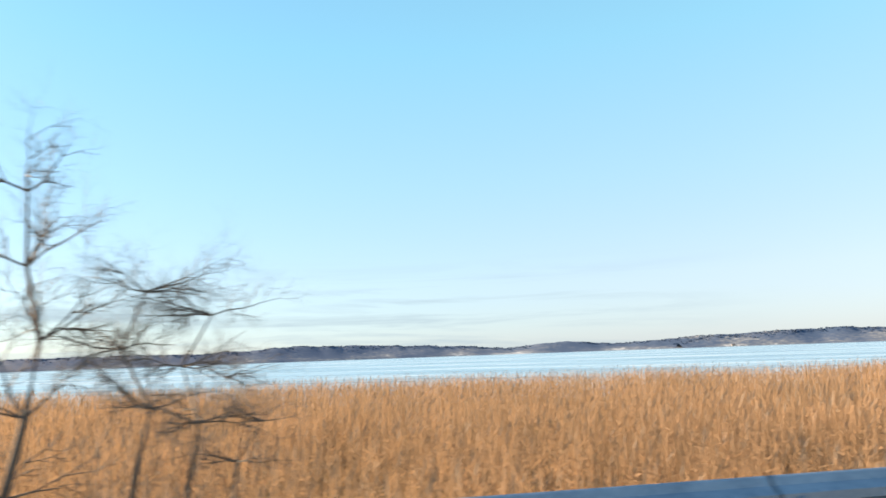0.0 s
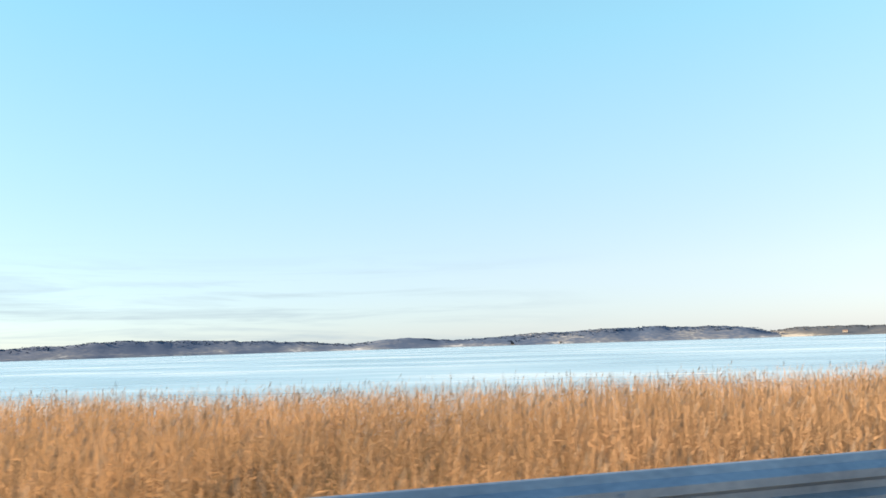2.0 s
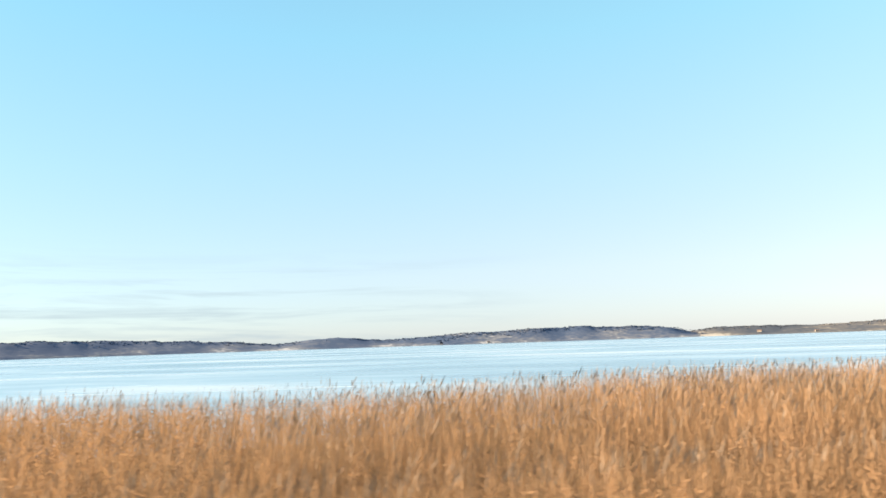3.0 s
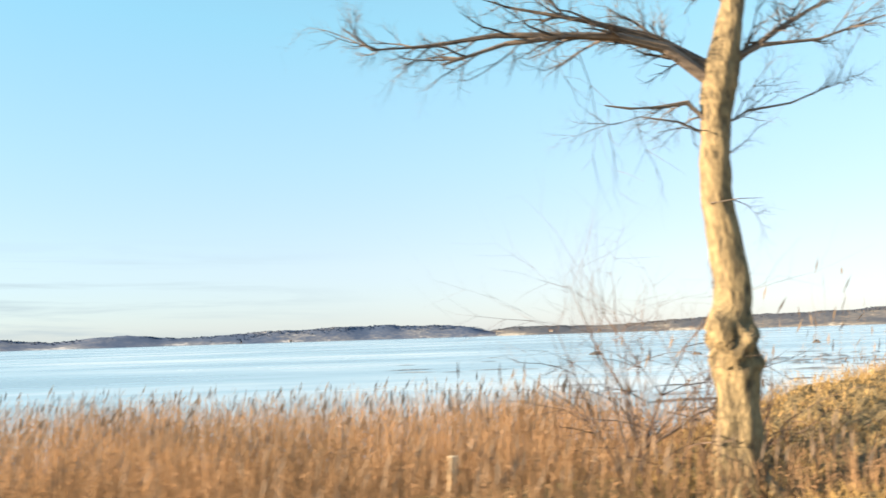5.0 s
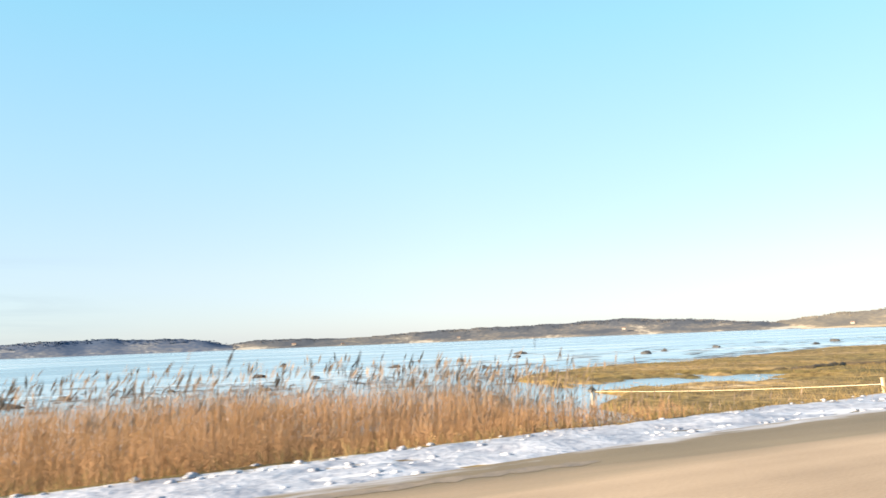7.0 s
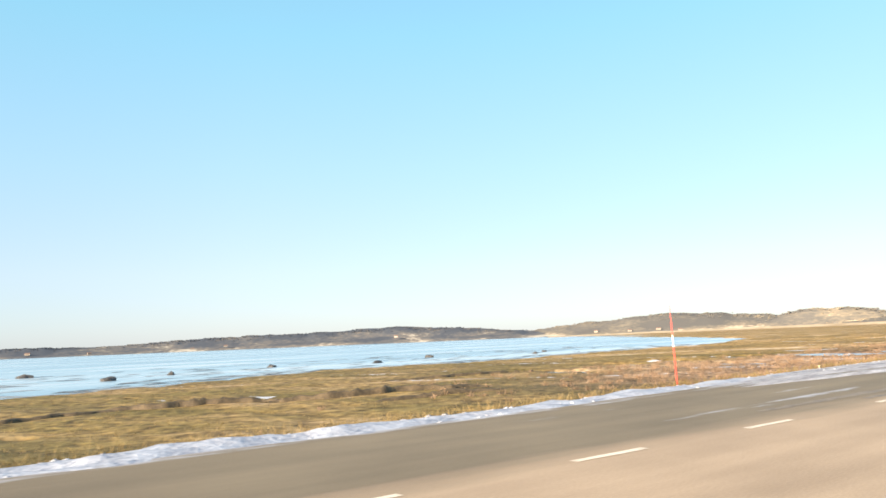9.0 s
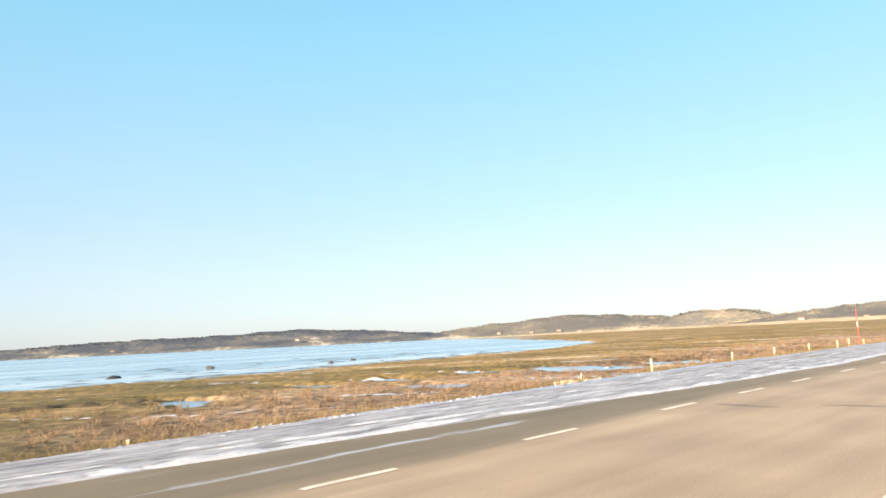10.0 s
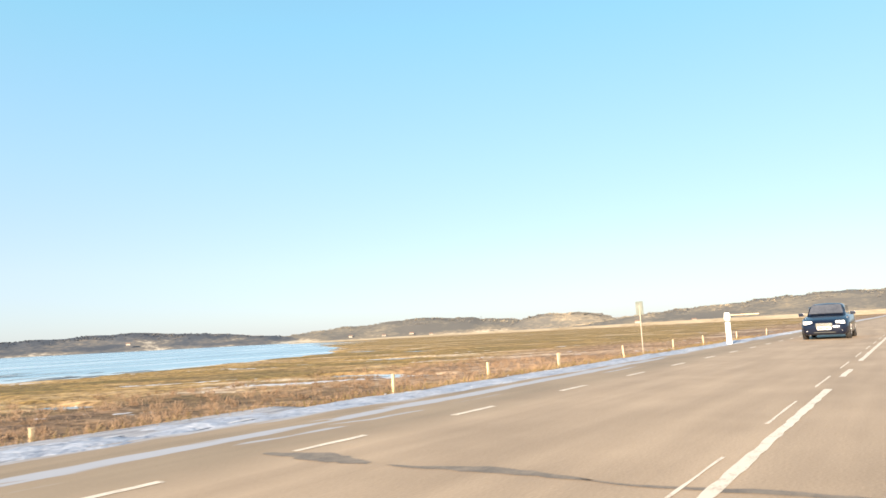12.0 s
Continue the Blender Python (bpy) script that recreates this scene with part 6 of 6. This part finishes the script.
HOUSES = [(-330, 1395, 4, 14, 9, 5), (-160, 1300, 2, 10, 8, 4), (330, 1440, 6, 16, 10, 5), (640, 1350, 7, 12, 9, 5), (930, 1210, 12, 14, 9, 6), (590, 1385, 4, 12, 8, 5), (-640, 1270, 3, 12, 8, 5), (420, 1410, 3, 12, 9, 5),
          (1230, 960, 6, 14, 9, 6), (1262, 905, 5, 14, 9, 6), (1290, 860, 6, 16, 10, 6), (1255, 790, 3, 12, 9, 6), (1180, 1070, 4, 12, 9, 6), (1345, 440, 5, 18, 12, 7), (1340, 350, 4, 14, 9, 6)]
for x, y, z, w, dp, h in HOUSES:
    far_house(x, y, z + WATER - 1, w * 0.5, dp * 0.5, h * 0.42, math.degrees(math.atan2(y - 60, x - 150)) - 90 + (x * 7 % 50 - 25), "small pale far house with a dark roof on the wooded shore")


# ---- oncoming car ----
def wheel(car, x, y):
    w = part("wheel", tube([(x, y - 0.10, 0.33), (x, y + 0.10, 0.33)], [0.30, 0.30], 20), M_RUBBER, car)
    bm = bmesh.new()
    n = 22
    prof = [(0.22, -0.105), (0.29, -0.105), (0.325, -0.08), (0.33, 0.0), (0.325, 0.08), (0.29, 0.105), (0.22, 0.105)]
    rings = [[bm.verts.new((x + math.cos(2 * math.pi * k / n) * r, y + o_, 0.33 + math.sin(2 * math.pi * k / n) * r)) for k in range(n)] for r, o_ in prof]
    for a, b in zip(rings, rings[1:] + rings[:1]):
        for k in range(n):
            bm.faces.new((a[k], a[(k + 1) % n], b[(k + 1) % n], b[k]))
    part("tyre", bm, M_RUBBER, w, "", True)
    side = 0.108 if y > 0 else -0.108
    bm = bmesh.new()
    for k in range(5):
        a = 2 * math.pi * k / 5
        box(0.05, 0.02, 0.20, (x + math.sin(a) * 0.11, y + side, 0.33 + math.cos(a) * 0.11), 0.006, Matrix.Rotation(a, 4, "Y"), bm)
    part("rim", bm, M_CHROME, w)


def oncoming_car():
    car = thing("car", "dark blue saloon car standing in the oncoming lane", "car")
    # stations from nose (0) to tail: x, half width, sill height, waist height
    st = [(0.0, 0.62, 0.30, 0.58), (0.10, 0.78, 0.20, 0.68), (0.35, 0.86, 0.18, 0.76), (0.8, 0.90, 0.18, 0.86), (1.35, 0.91, 0.18, 0.93), (2.4, 0.91, 0.18, 0.95), (3.4, 0.91, 0.18, 0.97), (4.0, 0.89, 0.20, 1.00), (4.45, 0.84, 0.26, 0.96), (4.58, 0.74, 0.40, 0.86)]
    bm = bmesh.new()
    rings = []
    for x, w, lo, hi in st:
        ring = [(-w * 0.86, lo), (-w * 0.98, lo + 0.10), (-w, (lo + hi) / 2), (-w * 0.97, hi - 0.08), (-w * 0.86, hi - 0.01), (-w * 0.4, hi + 0.02), (0, hi + 0.025), (w * 0.4, hi + 0.02), (w * 0.86, hi - 0.01), (w * 0.97, hi - 0.08), (w, (lo + hi) / 2), (w * 0.98, lo + 0.10), (w * 0.86, lo)]
        rings.append([bm.verts.new((x, y, z)) for y, z in ring])
    for a, b in zip(rings, rings[1:]):
        m = len(a)
        for i in range(m):
            bm.faces.new((a[i], a[(i + 1) % m], b[(i + 1) % m], b[i]))
    bm.faces.new(rings[0][::-1])
    bm.faces.new(rings[-1])
    bmesh.ops.recalc_face_normals(bm, faces=bm.faces[:])
    part("body", bm, M_CAR, car, "", True)
    bm = bmesh.new()
    rf = [(1.30, 0.74, 0.94), (1.95, 0.64, 1.36), (2.3, 0.60, 1.42), (3.1, 0.60, 1.41), (3.5, 0.63, 1.33), (4.1, 0.72, 0.99)]
    rings = []
    for x, w, z in rf:
        rings.append([bm.verts.new(q) for q in ((x, -w - 0.10 * (z > 1.2), 0.92), (x, -w, z - 0.05), (x, -w * 0.85, z), (x, 0, z + 0.025), (x, w * 0.85, z), (x, w, z - 0.05), (x, w + 0.10 * (z > 1.2), 0.92))])
    for a, b in zip(rings, rings[1:]):
        for i in range(6):
            bm.faces.new((a[i], b[i], b[i + 1], a[i + 1]))
    bmesh.ops.recalc_face_normals(bm, faces=bm.faces[:])
    part("roof", bm, M_CAR, car, "", True)
    bm = bmesh.new()
    v = [bm.verts.new(q) for q in ((1.36, -0.66, 0.985), (1.36, 0.66, 0.985), (1.90, 0.56, 1.345), (1.90, -0.56, 1.345))]
    bm.faces.new(v)
    bmesh.ops.translate(bm, vec=(-0.03, 0, 0.03), verts=bm.verts)
    bmesh.ops.solidify(bm, geom=bm.faces[:], thickness=0.008)
    part("windscreen", bm, M_CARGLASS, car)
    for y in (-1, 1):
        part("side_window", box(1.55, 0.012, 0.30, (2.62, y * 0.70, 1.17), 0.004, None), M_CARGLASS, car)
        hl = part("headlight", box(0.10, 0.34, 0.13, (0.10, y * 0.60, 0.66), 0.03), M_LAMP, car, "bright clear headlight")
        mr = part("mirror", box(0.10, 0.20, 0.13, (1.55, y * 0.99, 1.00), 0.03), M_CAR, car)
        part("mirror_arm", box(0.05, 0.12, 0.04, (1.57, y * 0.88, 0.96), 0.01), M_DARK, mr)
        part("fog_lamp", box(0.04, 0.16, 0.07, (0.055, y * 0.58, 0.36), 0.01), M_LAMP, car)
        for x in (0.82, 3.62):
            wheel(car, x, y * 0.80)
    g = part("grille", box(0.05, 0.62, 0.17, (0.0, 0, 0.56), 0.015), M_DARK, car)
    for k in range(4):
        part("grille_bar", box(0.02, 0.58, 0.012, (-0.028, 0, 0.51 + 0.035 * k)), M_CHROME, g)
    part("lower_intake", box(0.05, 0.80, 0.12, (0.03, 0, 0.32), 0.015), M_DARK, car)
    pl = part("number_plate", box(0.014, 0.52, 0.115, (-0.035, 0, 0.44), 0.003), M_WHITE, car)
    for k in range(2):
        part("plate_bar", box(0.004, 0.16, 0.06, (-0.0435, -0.12 + 0.24 * k, 0.44)), M_DARK, pl)
    place(car, 286.4, 3.4, 0.0, 0)
    car.scale = (1.0, 1.03, 1.09)


oncoming_car()
